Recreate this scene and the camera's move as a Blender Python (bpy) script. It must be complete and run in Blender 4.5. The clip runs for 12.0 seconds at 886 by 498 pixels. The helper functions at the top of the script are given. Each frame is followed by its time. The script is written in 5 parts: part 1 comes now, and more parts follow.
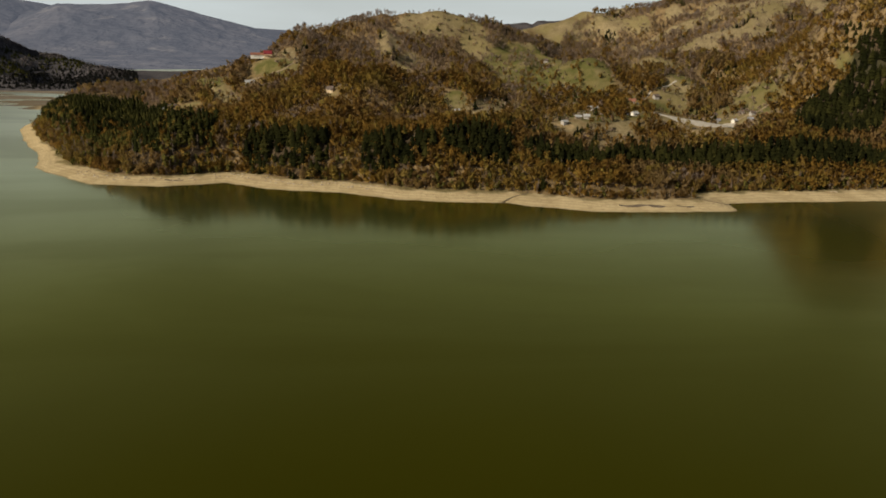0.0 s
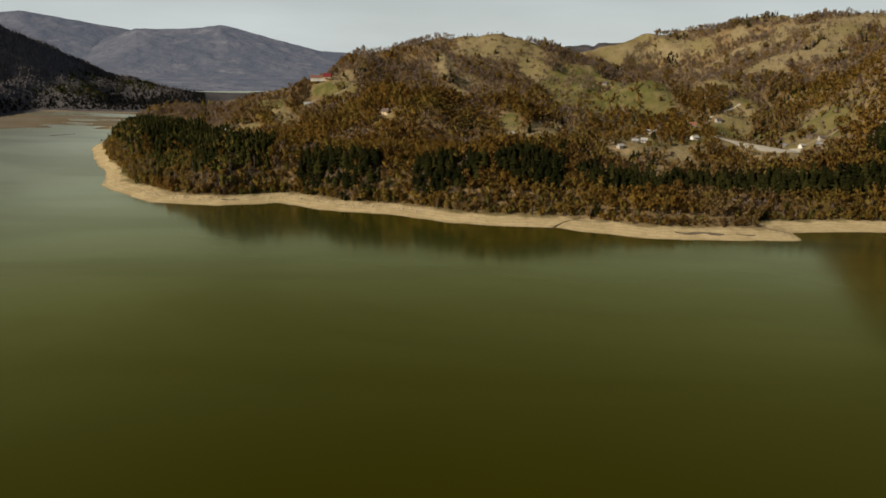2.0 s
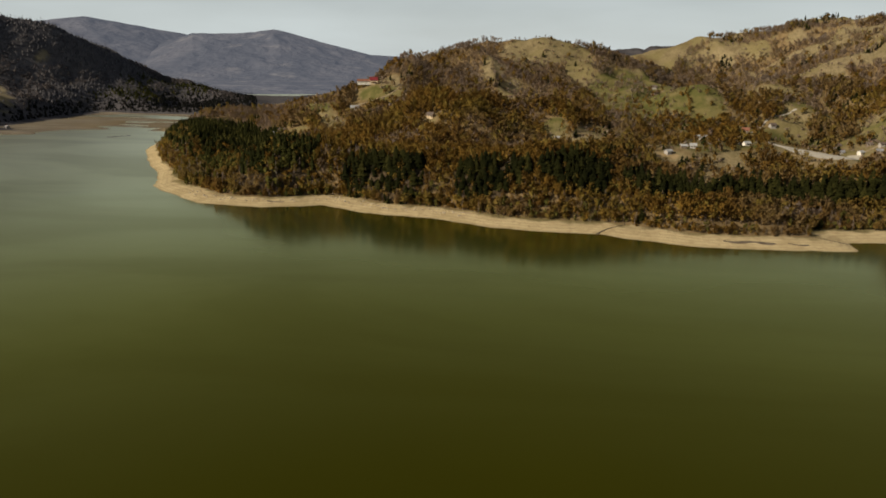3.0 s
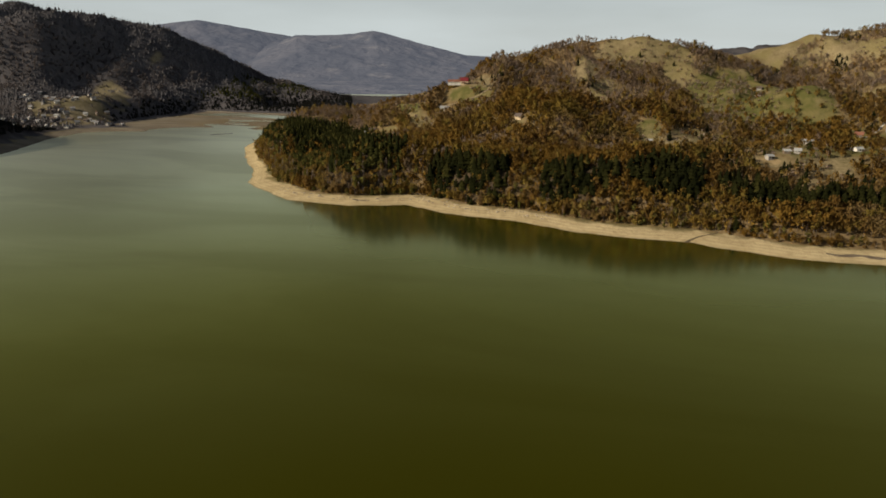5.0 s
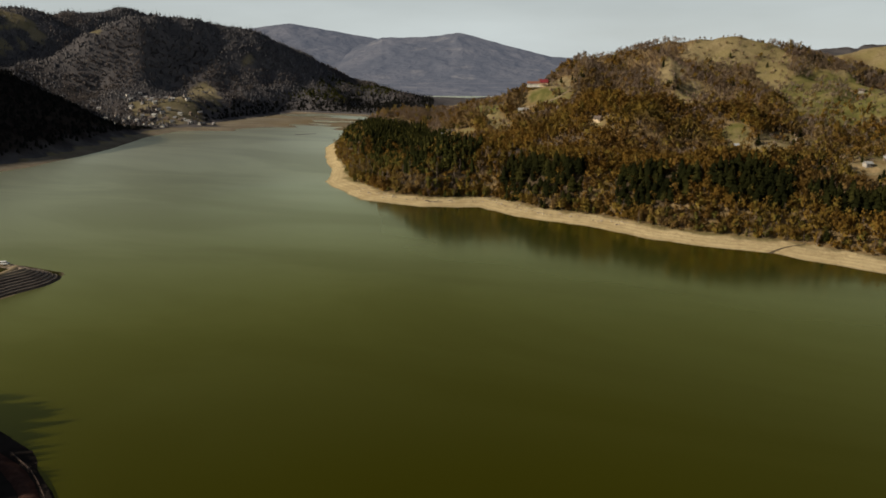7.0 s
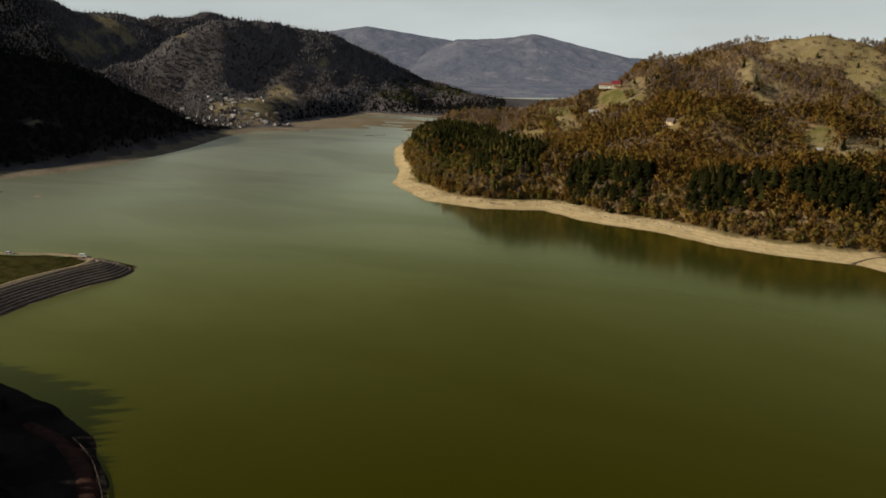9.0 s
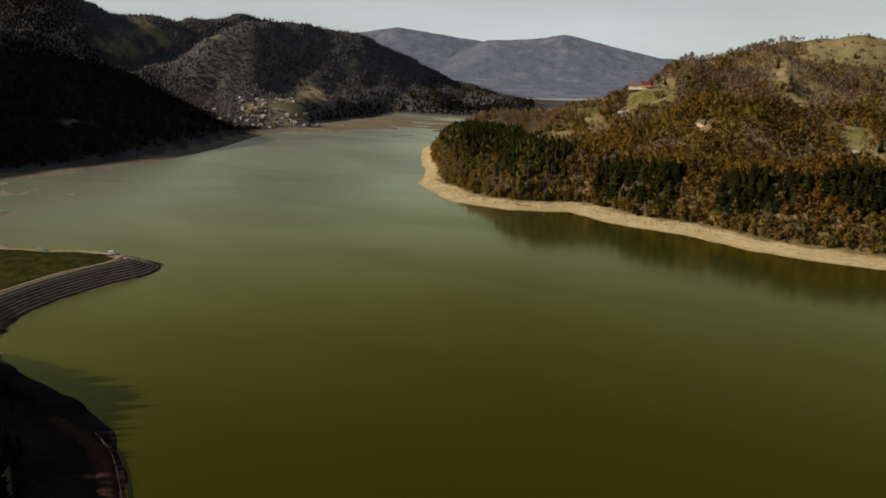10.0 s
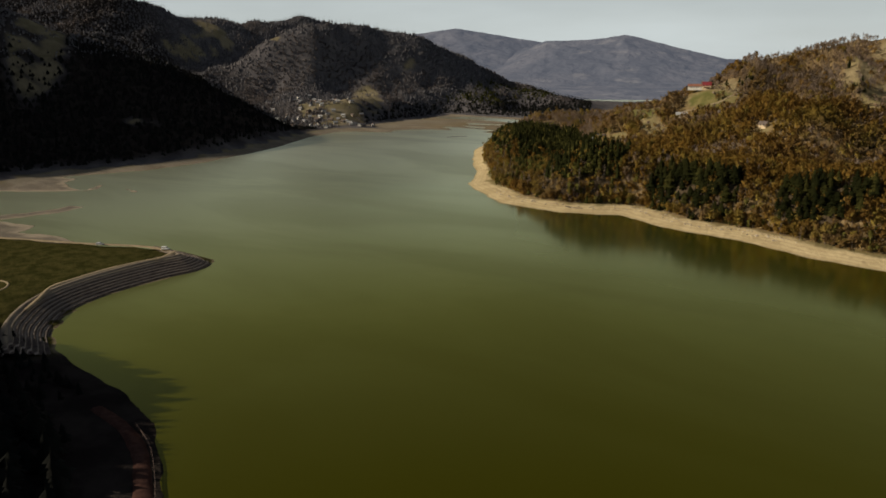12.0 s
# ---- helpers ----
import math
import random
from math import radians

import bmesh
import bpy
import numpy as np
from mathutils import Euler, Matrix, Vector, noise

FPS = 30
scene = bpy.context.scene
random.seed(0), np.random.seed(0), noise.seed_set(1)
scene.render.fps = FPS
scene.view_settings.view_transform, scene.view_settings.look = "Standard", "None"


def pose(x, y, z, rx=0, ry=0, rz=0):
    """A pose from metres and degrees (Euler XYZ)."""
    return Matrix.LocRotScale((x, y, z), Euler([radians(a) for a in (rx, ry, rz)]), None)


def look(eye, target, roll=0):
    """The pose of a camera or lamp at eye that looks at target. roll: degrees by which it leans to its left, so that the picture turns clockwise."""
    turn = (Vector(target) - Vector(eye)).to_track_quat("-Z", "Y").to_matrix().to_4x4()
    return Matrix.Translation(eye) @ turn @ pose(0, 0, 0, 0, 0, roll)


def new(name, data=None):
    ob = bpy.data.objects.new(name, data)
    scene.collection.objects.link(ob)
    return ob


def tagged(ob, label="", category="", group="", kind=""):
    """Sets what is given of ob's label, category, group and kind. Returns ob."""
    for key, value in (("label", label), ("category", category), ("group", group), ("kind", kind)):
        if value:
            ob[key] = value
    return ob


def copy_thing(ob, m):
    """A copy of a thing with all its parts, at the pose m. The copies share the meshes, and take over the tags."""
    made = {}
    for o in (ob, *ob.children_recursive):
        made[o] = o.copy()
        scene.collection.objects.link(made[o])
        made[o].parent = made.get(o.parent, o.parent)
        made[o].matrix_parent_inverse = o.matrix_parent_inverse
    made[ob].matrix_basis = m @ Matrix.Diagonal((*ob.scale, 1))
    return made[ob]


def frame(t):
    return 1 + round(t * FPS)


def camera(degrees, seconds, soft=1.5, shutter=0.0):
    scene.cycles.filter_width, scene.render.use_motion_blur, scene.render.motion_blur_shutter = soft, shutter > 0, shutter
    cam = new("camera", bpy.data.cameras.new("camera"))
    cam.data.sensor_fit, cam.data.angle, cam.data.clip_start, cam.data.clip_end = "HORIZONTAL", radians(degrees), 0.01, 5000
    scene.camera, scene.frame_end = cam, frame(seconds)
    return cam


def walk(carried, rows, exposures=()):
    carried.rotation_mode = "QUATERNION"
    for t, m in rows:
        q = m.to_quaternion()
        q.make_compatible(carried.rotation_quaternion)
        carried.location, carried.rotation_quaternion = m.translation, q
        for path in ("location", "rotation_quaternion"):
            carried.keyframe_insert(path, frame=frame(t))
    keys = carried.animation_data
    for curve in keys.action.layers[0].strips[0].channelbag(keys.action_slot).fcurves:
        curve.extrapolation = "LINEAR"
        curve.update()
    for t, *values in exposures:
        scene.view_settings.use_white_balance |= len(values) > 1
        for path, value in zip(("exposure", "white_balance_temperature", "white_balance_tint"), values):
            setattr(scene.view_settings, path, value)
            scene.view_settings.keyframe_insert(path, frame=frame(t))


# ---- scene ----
cam = camera(64.91, 12.0, soft=1.7)
PATH = [
    (0, (0.000, 0.000, 115.000), (3.744, 95.269, 84.838), 0.95),
    (0.5, (1.575, 1.400, 115.222), (3.299, 96.949, 85.770), 0.89),
    (1, (3.165, 2.773, 115.425), (2.872, 98.567, 86.729), 0.84),
    (1.5, (4.764, 4.124, 115.609), (2.455, 100.093, 87.600), 0.78),
    (2, (6.369, 5.453, 115.773), (1.767, 101.497, 88.304), 0.75),
    (2.5, (7.973, 6.766, 115.917), (0.154, 102.693, 88.774), 0.73),
    (3, (9.573, 8.063, 116.041), (-1.625, 103.670, 88.950), 0.65),
    (5, (15.826, 13.164, 116.334), (-8.179, 106.360, 89.165), 0.37),
    (5.5, (17.328, 14.431, 116.356), (-9.381, 106.904, 89.237), 0.33),
    (6, (18.796, 15.701, 116.357), (-10.758, 107.323, 89.304), 0.26),
    (6.5, (20.224, 16.976, 116.337), (-12.038, 107.697, 89.339), 0.17),
    (7, (21.608, 18.259, 116.295), (-13.327, 107.985, 89.298), 0.15),
    (9, (26.606, 23.535, 115.914), (-17.634, 109.128, 89.141), -0.12),
    (9.5, (27.695, 24.904, 115.764), (-18.441, 109.512, 89.064), -0.15),
    (10, (28.712, 26.298, 115.591), (-19.172, 109.949, 88.952), -0.18),
    (10.5, (29.649, 27.720, 115.397), (-19.966, 110.368, 88.795), -0.22),
    (11, (30.503, 29.175, 115.179), (-20.865, 110.760, 88.624), -0.26),
    (11.5, (31.269, 30.663, 114.939), (-21.764, 111.198, 88.449), -0.29),
    (12, (31.941, 32.189, 114.676), (-22.685, 111.666, 88.232), -0.36),
]
walk(cam, [(t, look(eye, target, roll)) for t, eye, target, roll in PATH])

# ---- light ----
SUN_FROM = Vector((-0.79, -0.61, 0.0)).normalized()
SUN_ELEVATION = radians(28)
world = bpy.data.worlds.new("sky")
scene.world = world
world.use_nodes = True
wn, wl = world.node_tree.nodes, world.node_tree.links
wn.clear()
sky = wn.new("ShaderNodeTexSky")
sky.sky_type, sky.sun_disc = "NISHITA", False
sky.sun_elevation = SUN_ELEVATION
sky.sun_rotation = math.atan2(SUN_FROM.x, SUN_FROM.y)
sky.altitude, sky.air_density, sky.dust_density, sky.ozone_density = 600, 1.0, 0.6, 1.0
back = wn.new("ShaderNodeBackground")
back.inputs["Strength"].default_value = 0.09
wout = wn.new("ShaderNodeOutputWorld")
# thin high haze: the sky's colour is washed out, with faint drifts of cloud
pale = wn.new("ShaderNodeHueSaturation")
pale.inputs["Saturation"].default_value, pale.inputs["Value"].default_value = 0.55, 0.50
where, drift, spread, veil = wn.new("ShaderNodeTexCoord"), wn.new("ShaderNodeTexNoise"), wn.new("ShaderNodeMapRange"), wn.new("ShaderNodeMix")
drift.inputs["Scale"].default_value, drift.inputs["Detail"].default_value = 3.0, 5.0
spread.inputs["From Min"].default_value, spread.inputs["From Max"].default_value = 0.35, 0.75
spread.inputs["To Min"].default_value, spread.inputs["To Max"].default_value = 0.72, 1.0
# the haze is thickest at the horizon and thins out upwards
apart, low, thin, haze = wn.new("ShaderNodeSeparateXYZ"), wn.new("ShaderNodeMapRange"), wn.new("ShaderNodeMath"), wn.new("ShaderNodeMath")
low.inputs["From Min"].default_value, low.inputs["From Max"].default_value = 0.0, 0.75
low.inputs["To Min"].default_value, low.inputs["To Max"].default_value = 1.0, 0.0
thin.operation, haze.operation = "POWER", "MULTIPLY"
thin.inputs[1].default_value = 2.1
wl.new(where.outputs["Generated"], apart.inputs[0])
wl.new(apart.outputs["Z"], low.inputs["Value"])
wl.new(low.outputs[0], thin.inputs[0])
wl.new(thin.outputs[0], haze.inputs[0])
wl.new(spread.outputs[0], haze.inputs[1])
stretch = wn.new("ShaderNodeMapping")
stretch.inputs["Scale"].default_value = (1, 1, 5)
veil.data_type = "RGBA"
veil.inputs[7].default_value = (6.8, 7.45, 7.45, 1)
wl.new(where.outputs["Generated"], stretch.inputs["Vector"])
wl.new(stretch.outputs[0], drift.inputs["Vector"])
wl.new(drift.outputs["Fac"], spread.inputs["Value"])
wl.new(haze.outputs[0], veil.inputs["Factor"])
wl.new(sky.outputs[0], pale.inputs["Color"])
wl.new(pale.outputs[0], veil.inputs[6])
wl.new(veil.outputs[2], back.inputs["Color"])
wl.new(back.outputs[0], wout.inputs["Surface"])

sun_data = bpy.data.lights.new("sun", "SUN")
sun_data.energy, sun_data.angle, sun_data.color = 5.0, radians(0.6), (1.0, 0.87, 0.68)
sun = new("sun", sun_data)
sun_dir = Vector((SUN_FROM.x * math.cos(SUN_ELEVATION), SUN_FROM.y * math.cos(SUN_ELEVATION), math.sin(SUN_ELEVATION)))
sun.matrix_world = look(sun_dir * 900, (0, 0, 0))
sun.matrix_world.translation = sun_dir * 900


# ---- materials ----
class Mat:
    """A node material with a principled surface, built up step by step."""

    def __init__(self, name, rough=0.9, spec=0.2):
        self.m = bpy.data.materials.new(name)
        self.m.use_nodes = True
        self.n, self.l = self.m.node_tree.nodes, self.m.node_tree.links
        self.b = self.n["Principled BSDF"]
        self.b.inputs["Roughness"].default_value = rough
        self.b.inputs["Specular IOR Level"].default_value = spec
        self.co = self.n.new("ShaderNodeNewGeometry").outputs["Position"]

    def put(self, socket, value):
        if hasattr(value, "links"):
            self.l.new(value, socket)
        else:
            socket.default_value = value

    def noise(self, size, detail=4.0, rough=0.55, lo=0.35, hi=0.65, stretch=(1, 1, 1), distort=0.0):
        """Noise of about that many metres, spread from 0 to 1 between lo and hi."""
        v = self.n.new("ShaderNodeVectorMath")
        v.operation = "MULTIPLY"
        self.l.new(self.co, v.inputs[0])
        v.inputs[1].default_value = [k / size for k in stretch]
        t = self.n.new("ShaderNodeTexNoise")
        t.inputs["Scale"].default_value, t.inputs["Detail"].default_value, t.inputs["Roughness"].default_value = 1.0, detail, rough
        t.inputs["Distortion"].default_value = distort
        self.l.new(v.outputs[0], t.inputs["Vector"])
        return self.ramp(t.outputs["Fac"], lo, hi)

    def ramp(self, fac, lo, hi):
        r = self.n.new("ShaderNodeMapRange")
        r.interpolation_type = "SMOOTHSTEP"
        self.l.new(fac, r.inputs["Value"])
        r.inputs["From Min"].default_value, r.inputs["From Max"].default_value = lo, hi
        return r.outputs["Result"]

    def math(self, op, a, b=0.0):
        k = self.n.new("ShaderNodeMath")
        k.operation = op
        self.put(k.inputs[0], a)
        self.put(k.inputs[1], b)
        return k.outputs[0]

    def mix(self, fac, a, b, mode="MIX"):
        k = self.n.new("ShaderNodeMix")
        k.data_type, k.blend_type = "RGBA", mode
        self.put(k.inputs["Factor"], fac)
        self.put(k.inputs[6], (*a, 1) if isinstance(a, tuple) else a)
        self.put(k.inputs[7], (*b, 1) if isinstance(b, tuple) else b)
        return k.outputs[2]

    def attr(self, name):
        k = self.n.new("ShaderNodeAttribute")
        k.attribute_name = name
        return k.outputs["Fac"]

    def island(self):
        k = self.n.new("ShaderNodeNewGeometry")
        return k.outputs["Random Per Island"]

    def per_object(self):
        return self.n.new("ShaderNodeObjectInfo").outputs["Random"]

    def height(self):
        k = self.n.new("ShaderNodeSeparateXYZ")
        self.l.new(self.co, k.inputs[0])
        return k.outputs["Z"]

    def color(self, value):
        self.put(self.b.inputs["Base Color"], (*value, 1) if isinstance(value, tuple) else value)
        return self

    def bump(self, fac, strength=0.5, distance=0.3):
        k = self.n.new("ShaderNodeBump")
        k.inputs["Strength"].default_value, k.inputs["Distance"].default_value = strength, distance
        self.l.new(fac, k.inputs["Height"])
        self.l.new(k.outputs[0], self.b.inputs["Normal"])
        return self


def ground_material():
    """Spring hillside: tan grass with green meadows and brown litter; pale silt near the lake."""
    m = Mat("hillside", 1.0, 0.0)
    tan = m.mix(m.noise(9), (0.215, 0.172, 0.092), (0.150, 0.120, 0.062))
    tan = m.mix(m.math("MULTIPLY", m.noise(2.2, 3), 0.8), tan, (0.285, 0.225, 0.128))
    tan = m.mix(m.math("MULTIPLY", m.noise(70, 5, lo=0.42, hi=0.6), 0.6), tan, (0.175, 0.145, 0.058))
    tan = m.mix(m.math("MULTIPLY", m.noise(24, 5, lo=0.5, hi=0.68), 0.55), tan, (0.135, 0.100, 0.055))
    litter = m.mix(m.noise(5, 5), (0.155, 0.108, 0.052), (0.220, 0.156, 0.080))
    green = m.mix(m.noise(14, 5), (0.088, 0.088, 0.028), (0.155, 0.130, 0.052))
    c = m.mix(m.ramp(m.attr("wood"), 0.25, 0.75), tan, litter)
    c = m.mix(m.math("MULTIPLY", m.ramp(m.attr("meadow"), 0.2, 0.8), m.noise(45, 4, lo=0.25, hi=0.5)), c, green)
    bare = m.mix(m.noise(6, 5), (0.34, 0.25, 0.135), (0.225, 0.17, 0.085))
    c = m.mix(m.ramp(m.attr("bare"), 0.3, 0.7), c, bare)
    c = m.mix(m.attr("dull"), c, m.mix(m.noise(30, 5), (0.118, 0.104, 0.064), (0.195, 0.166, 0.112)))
    # floor of the far woods, greyed by distance haze put into its colour
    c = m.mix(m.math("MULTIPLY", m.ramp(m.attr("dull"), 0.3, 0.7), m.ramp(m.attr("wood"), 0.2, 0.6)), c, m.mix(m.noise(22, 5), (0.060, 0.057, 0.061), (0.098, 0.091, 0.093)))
    turf = m.mix(m.noise(7, 5), (0.026, 0.026, 0.008), (0.050, 0.045, 0.015))
    c = m.mix(m.ramp(m.attr("turf"), 0.3, 0.8), c, turf)
    z = m.height()
    silt = m.mix(m.noise(16, 5), (0.51, 0.410, 0.235), (0.415, 0.328, 0.180))
    wave = m.math("SINE", m.math("ADD", m.math("MULTIPLY", z, 9.0), m.math("MULTIPLY", m.noise(30, 3, lo=0.2, hi=0.8), 5.0)))
    silt = m.mix(m.math("MULTIPLY", m.ramp(wave, -0.2, 1.0), 0.32), silt, (0.30, 0.215, 0.125))
    silt = m.mix(m.math("MULTIPLY", m.noise(4, 6, lo=0.5, hi=0.7), 0.45), silt, (0.30, 0.22, 0.12))
    silt = m.mix(m.attr("dull"), silt, m.mix(m.noise(34, 5, stretch=(0.5, 1.6, 1)), (0.160, 0.144, 0.122), (0.098, 0.088, 0.076)))
    edge = m.math("ADD", m.attr("shore"), m.math("MULTIPLY", m.noise(18, 5, lo=0.2, hi=0.8), 10.0))
    c = m.mix(m.ramp(edge, 22.0, 29.0), silt, c)
    wet = m.ramp(z, 0.02, 0.45)
    c = m.mix(wet, m.mix(0.5, silt, (0.16, 0.12, 0.06)), c)
    # needle litter under pines; on the mountain and spur it is painted-in shade
    c = m.mix(m.attr("needle_shade"), c, m.mix(m.noise(15, 4), (0.016, 0.013, 0.012), (0.030, 0.025, 0.022)))
    m.color(c)
    return m.bump(m.noise(3.0, 6, lo=0.0, hi=1.0), 0.7, 0.8).m


def water_material():
    """Murky olive lake water: light comes back out of its depth, and the sky shines on it where it is seen at a slant."""
    m = Mat("lake_water", 0.9, 0.0)
    c = m.mix(m.noise(260, 3, lo=0.3, hi=0.7), (0.0290, 0.0280, 0.0003), (0.0330, 0.0320, 0.0004))
    m.color(c)
    patch = m.noise(150, 4, stretch=(0.55, 1.5, 1), lo=0.38, hi=0.62, distort=0.6)
    # ruffled water spreads the reflections, calm water keeps them
    slant = m.n.new("ShaderNodeLayerWeight")
    slant.inputs["Blend"].default_value = 0.5
    sheen = m.mix(m.ramp(slant.outputs["Facing"], 0.62, 0.92), (1.0, 0.99, 0.32), (1.0, 1.0, 0.77))
    ruffled, still, gloss = m.n.new("ShaderNodeBsdfGlossy"), m.n.new("ShaderNodeBsdfGlossy"), m.n.new("ShaderNodeMixShader")
    for shine, rough in ((ruffled, 0.34), (still, 0.14)):
        m.l.new(sheen, shine.inputs["Color"])
        shine.inputs["Roughness"].default_value = rough
    m.l.new(m.attr("calm"), gloss.inputs[0])
    m.l.new(ruffled.outputs[0], gloss.inputs[1])
    m.l.new(still.outputs[0], gloss.inputs[2])
    amount = m.math("MULTIPLY", m.math("POWER", slant.outputs["Facing"], 4.5), m.math("ADD", m.math("MULTIPLY", patch, 0.32), 1.38))
    both = m.n.new("ShaderNodeMixShader")
    m.l.new(amount, both.inputs[0])
    m.l.new(m.b.outputs[0], both.inputs[1])
    m.l.new(gloss.outputs[0], both.inputs[2])
    m.l.new(both.outputs[0], m.n["Material Output"].inputs["Surface"])
    return m.m


def foliage_material(name, dark, light, other=None, rough=0.9, patches=(), open_work=0.0):
    m = Mat(name, rough, 0.05)
    c = m.mix(m.math("ADD", m.math("MULTIPLY", m.island(), 0.2), 0.38), dark, light)
    for size, shade in patches:
        c = m.mix(m.math("MULTIPLY", m.noise(size, 4, lo=0.46, hi=0.62), 0.75), c, shade)
    c = m.mix(m.math("MULTIPLY", m.noise(30, 4, lo=0.42, hi=0.62), 0.4), c, dark)
    t = m.math("FRACT", m.math("ADD", m.attr("tint"), m.per_object()))
    if other:
        c = m.mix(m.ramp(t, 0.7, 1.0), c, other)
    c = m.mix(0.2, c, m.mix(t, dark, light))
    m.color(c)
    # a crown is a rounded mass: its small pieces shade together
    soft = m.n.new("ShaderNodeAttribute")
    soft.attribute_name = "soft"
    turned = m.n.new("ShaderNodeVectorTransform")
    turned.vector_type, turned.convert_from, turned.convert_to = "NORMAL", "OBJECT", "WORLD"
    own = m.n.new("ShaderNodeVectorMath")
    own.operation, own.inputs["Scale"].default_value = "SCALE", 0.06
    m.l.new(m.n.new("ShaderNodeNewGeometry").outputs["Normal"], own.inputs[0])
    total, unit = m.n.new("ShaderNodeVectorMath"), m.n.new("ShaderNodeVectorMath")
    total.operation, unit.operation = "ADD", "NORMALIZE"
    m.l.new(soft.outputs["Vector"], turned.inputs[0])
    m.l.new(turned.outputs[0], total.inputs[0])
    m.l.new(own.outputs[0], total.inputs[1])
    m.l.new(total.outputs[0], unit.inputs[0])
    m.l.new(unit.outputs[0], m.b.inputs["Normal"])
    # thin leaves and twigs let part of the light through
    leaf = m.n.new("ShaderNodeBsdfTranslucent")
    m.l.new(unit.outputs[0], leaf.inputs["Normal"])
    both = m.n.new("ShaderNodeMixShader")
    both.inputs[0].default_value = 0.48
    m.l.new(c, leaf.inputs["Color"])
    m.l.new(m.b.outputs[0], both.inputs[1])
    m.l.new(leaf.outputs[0], both.inputs[2])
    m.l.new(both.outputs[0], m.n["Material Output"].inputs["Surface"])
    if open_work:
        # leafless twigs: light and sight pass between them
        gaps, clear = m.n.new("ShaderNodeMixShader"), m.n.new("ShaderNodeBsdfTransparent")
        gaps.inputs[0].default_value = open_work
        m.l.new(both.outputs[0], gaps.inputs[1])
        m.l.new(clear.outputs[0], gaps.inputs[2])
        m.l.new(gaps.outputs[0], m.n["Material Output"].inputs["Surface"])
    return m.m


def plain_material(name, color, color2=None, size=1.5, rough=0.8, spec=0.3, metal=0.0):
    m = Mat(name, rough, spec)
    m.b.inputs["Metallic"].default_value = metal
    second = color2 or tuple(k * 0.78 for k in color)
    c = m.mix(m.noise(size, 5), color, second)
    c = m.mix(m.math("MULTIPLY", m.noise(size * 6, 3), 0.3), c, tuple(k * 0.7 for k in color))
    m.color(c)
    return m.bump(m.noise(size * 0.3, 4, lo=0, hi=1), 0.25, 0.05).m


GROUND = ground_material()
WATER = water_material()
CONIFER = foliage_material("conifer_needles", (0.012, 0.015, 0.005), (0.033, 0.035, 0.010), (0.085, 0.080, 0.021), patches=((40, (0.055, 0.055, 0.014)),))
HEAD_PINE = foliage_material("lighter_pine_needles", (0.020, 0.024, 0.007), (0.050, 0.053, 0.014), (0.115, 0.106, 0.028), patches=((45, (0.072, 0.071, 0.018)),))
RUST = foliage_material("budding_brown_twigs", (0.265, 0.145, 0.026), (0.475, 0.295, 0.068), (0.385, 0.300, 0.070), patches=((70, (0.350, 0.270, 0.062)), (130, (0.430, 0.315, 0.185)), (30, (0.180, 0.102, 0.034))), open_work=0.15)
GREY = foliage_material("bare_grey_twigs", (0.360, 0.255, 0.178), (0.590, 0.465, 0.370), (0.48, 0.330, 0.165), patches=((60, (0.390, 0.285, 0.140)), (95, (0.550, 0.465, 0.400))), open_work=0.3)
LIME = foliage_material("fresh_yellow_green_leaves", (0.130, 0.122, 0.026), (0.250, 0.225, 0.060))
# far conifers: the haze of distance is painted into this pale lilac grey
HAZED = foliage_material("hazed_conifer_needles", (0.142, 0.140, 0.152), (0.205, 0.196, 0.206), (0.245, 0.228, 0.222), patches=((140, (0.230, 0.214, 0.214)),))
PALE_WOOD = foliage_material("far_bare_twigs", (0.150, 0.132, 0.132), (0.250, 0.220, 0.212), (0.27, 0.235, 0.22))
# spruce for the shaded slopes: the shade is put into its near-black colour
SHADE_SPRUCE = foliage_material("shade_dark_spruce", (0.012, 0.013, 0.011), (0.024, 0.025, 0.022), (0.036, 0.031, 0.027))
PALE_BARK = plain_material("pale_bark", (0.33, 0.285, 0.24), (0.22, 0.18, 0.15), 0.8)
BARK = plain_material("bark", (0.105, 0.075, 0.052), (0.19, 0.15, 0.115), 0.6)

# ---- ground form ----
EAST = [(-700, 1900), (-600, 1500), (-540, 1150), (-490, 960), (-445, 800), (-378, 686), (-340, 637), (-316, 582), (-279, 545), (-243, 517),
        (-190, 511), (-147, 530), (-108, 508), (-57, 498), (-8, 477), (36, 469), (62, 469), (114, 448), (174, 446), (218, 452), (220, 472),
        (268, 477), (343, 485), (480, 500), (700, 470), (1000, 420), (1800, 300), (3000, 300), (3000, 5200), (-700, 5200)]
WEST = [(-3800, -1800), (600, -1800), (400, -700), (150, -250), (0, -40), (-60, 50), (-108, 112), (-125, 126), (-140, 135), (-161, 146),
        (-190, 152), (-225, 155), (-250, 160), (-272, 171), (-290, 190), (-297, 214), (-296, 246), (-293, 268), (-303, 281), (-338, 283),
        (-393, 262), (-430, 252), (-480, 235), (-560, 235), (-640, 290), (-686, 376), (-683, 403), (-657, 463), (-648, 528), (-668, 619),
        (-693, 699), (-742, 803), (-752, 880), (-722, 904), (-668, 916), (-692, 936), (-664, 980),
        (-604, 1004), (-544, 992), (-500, 984), (-460, 1010), (-470, 1500), (-640, 1900), (-900, 5200), (-3800, 5200)]
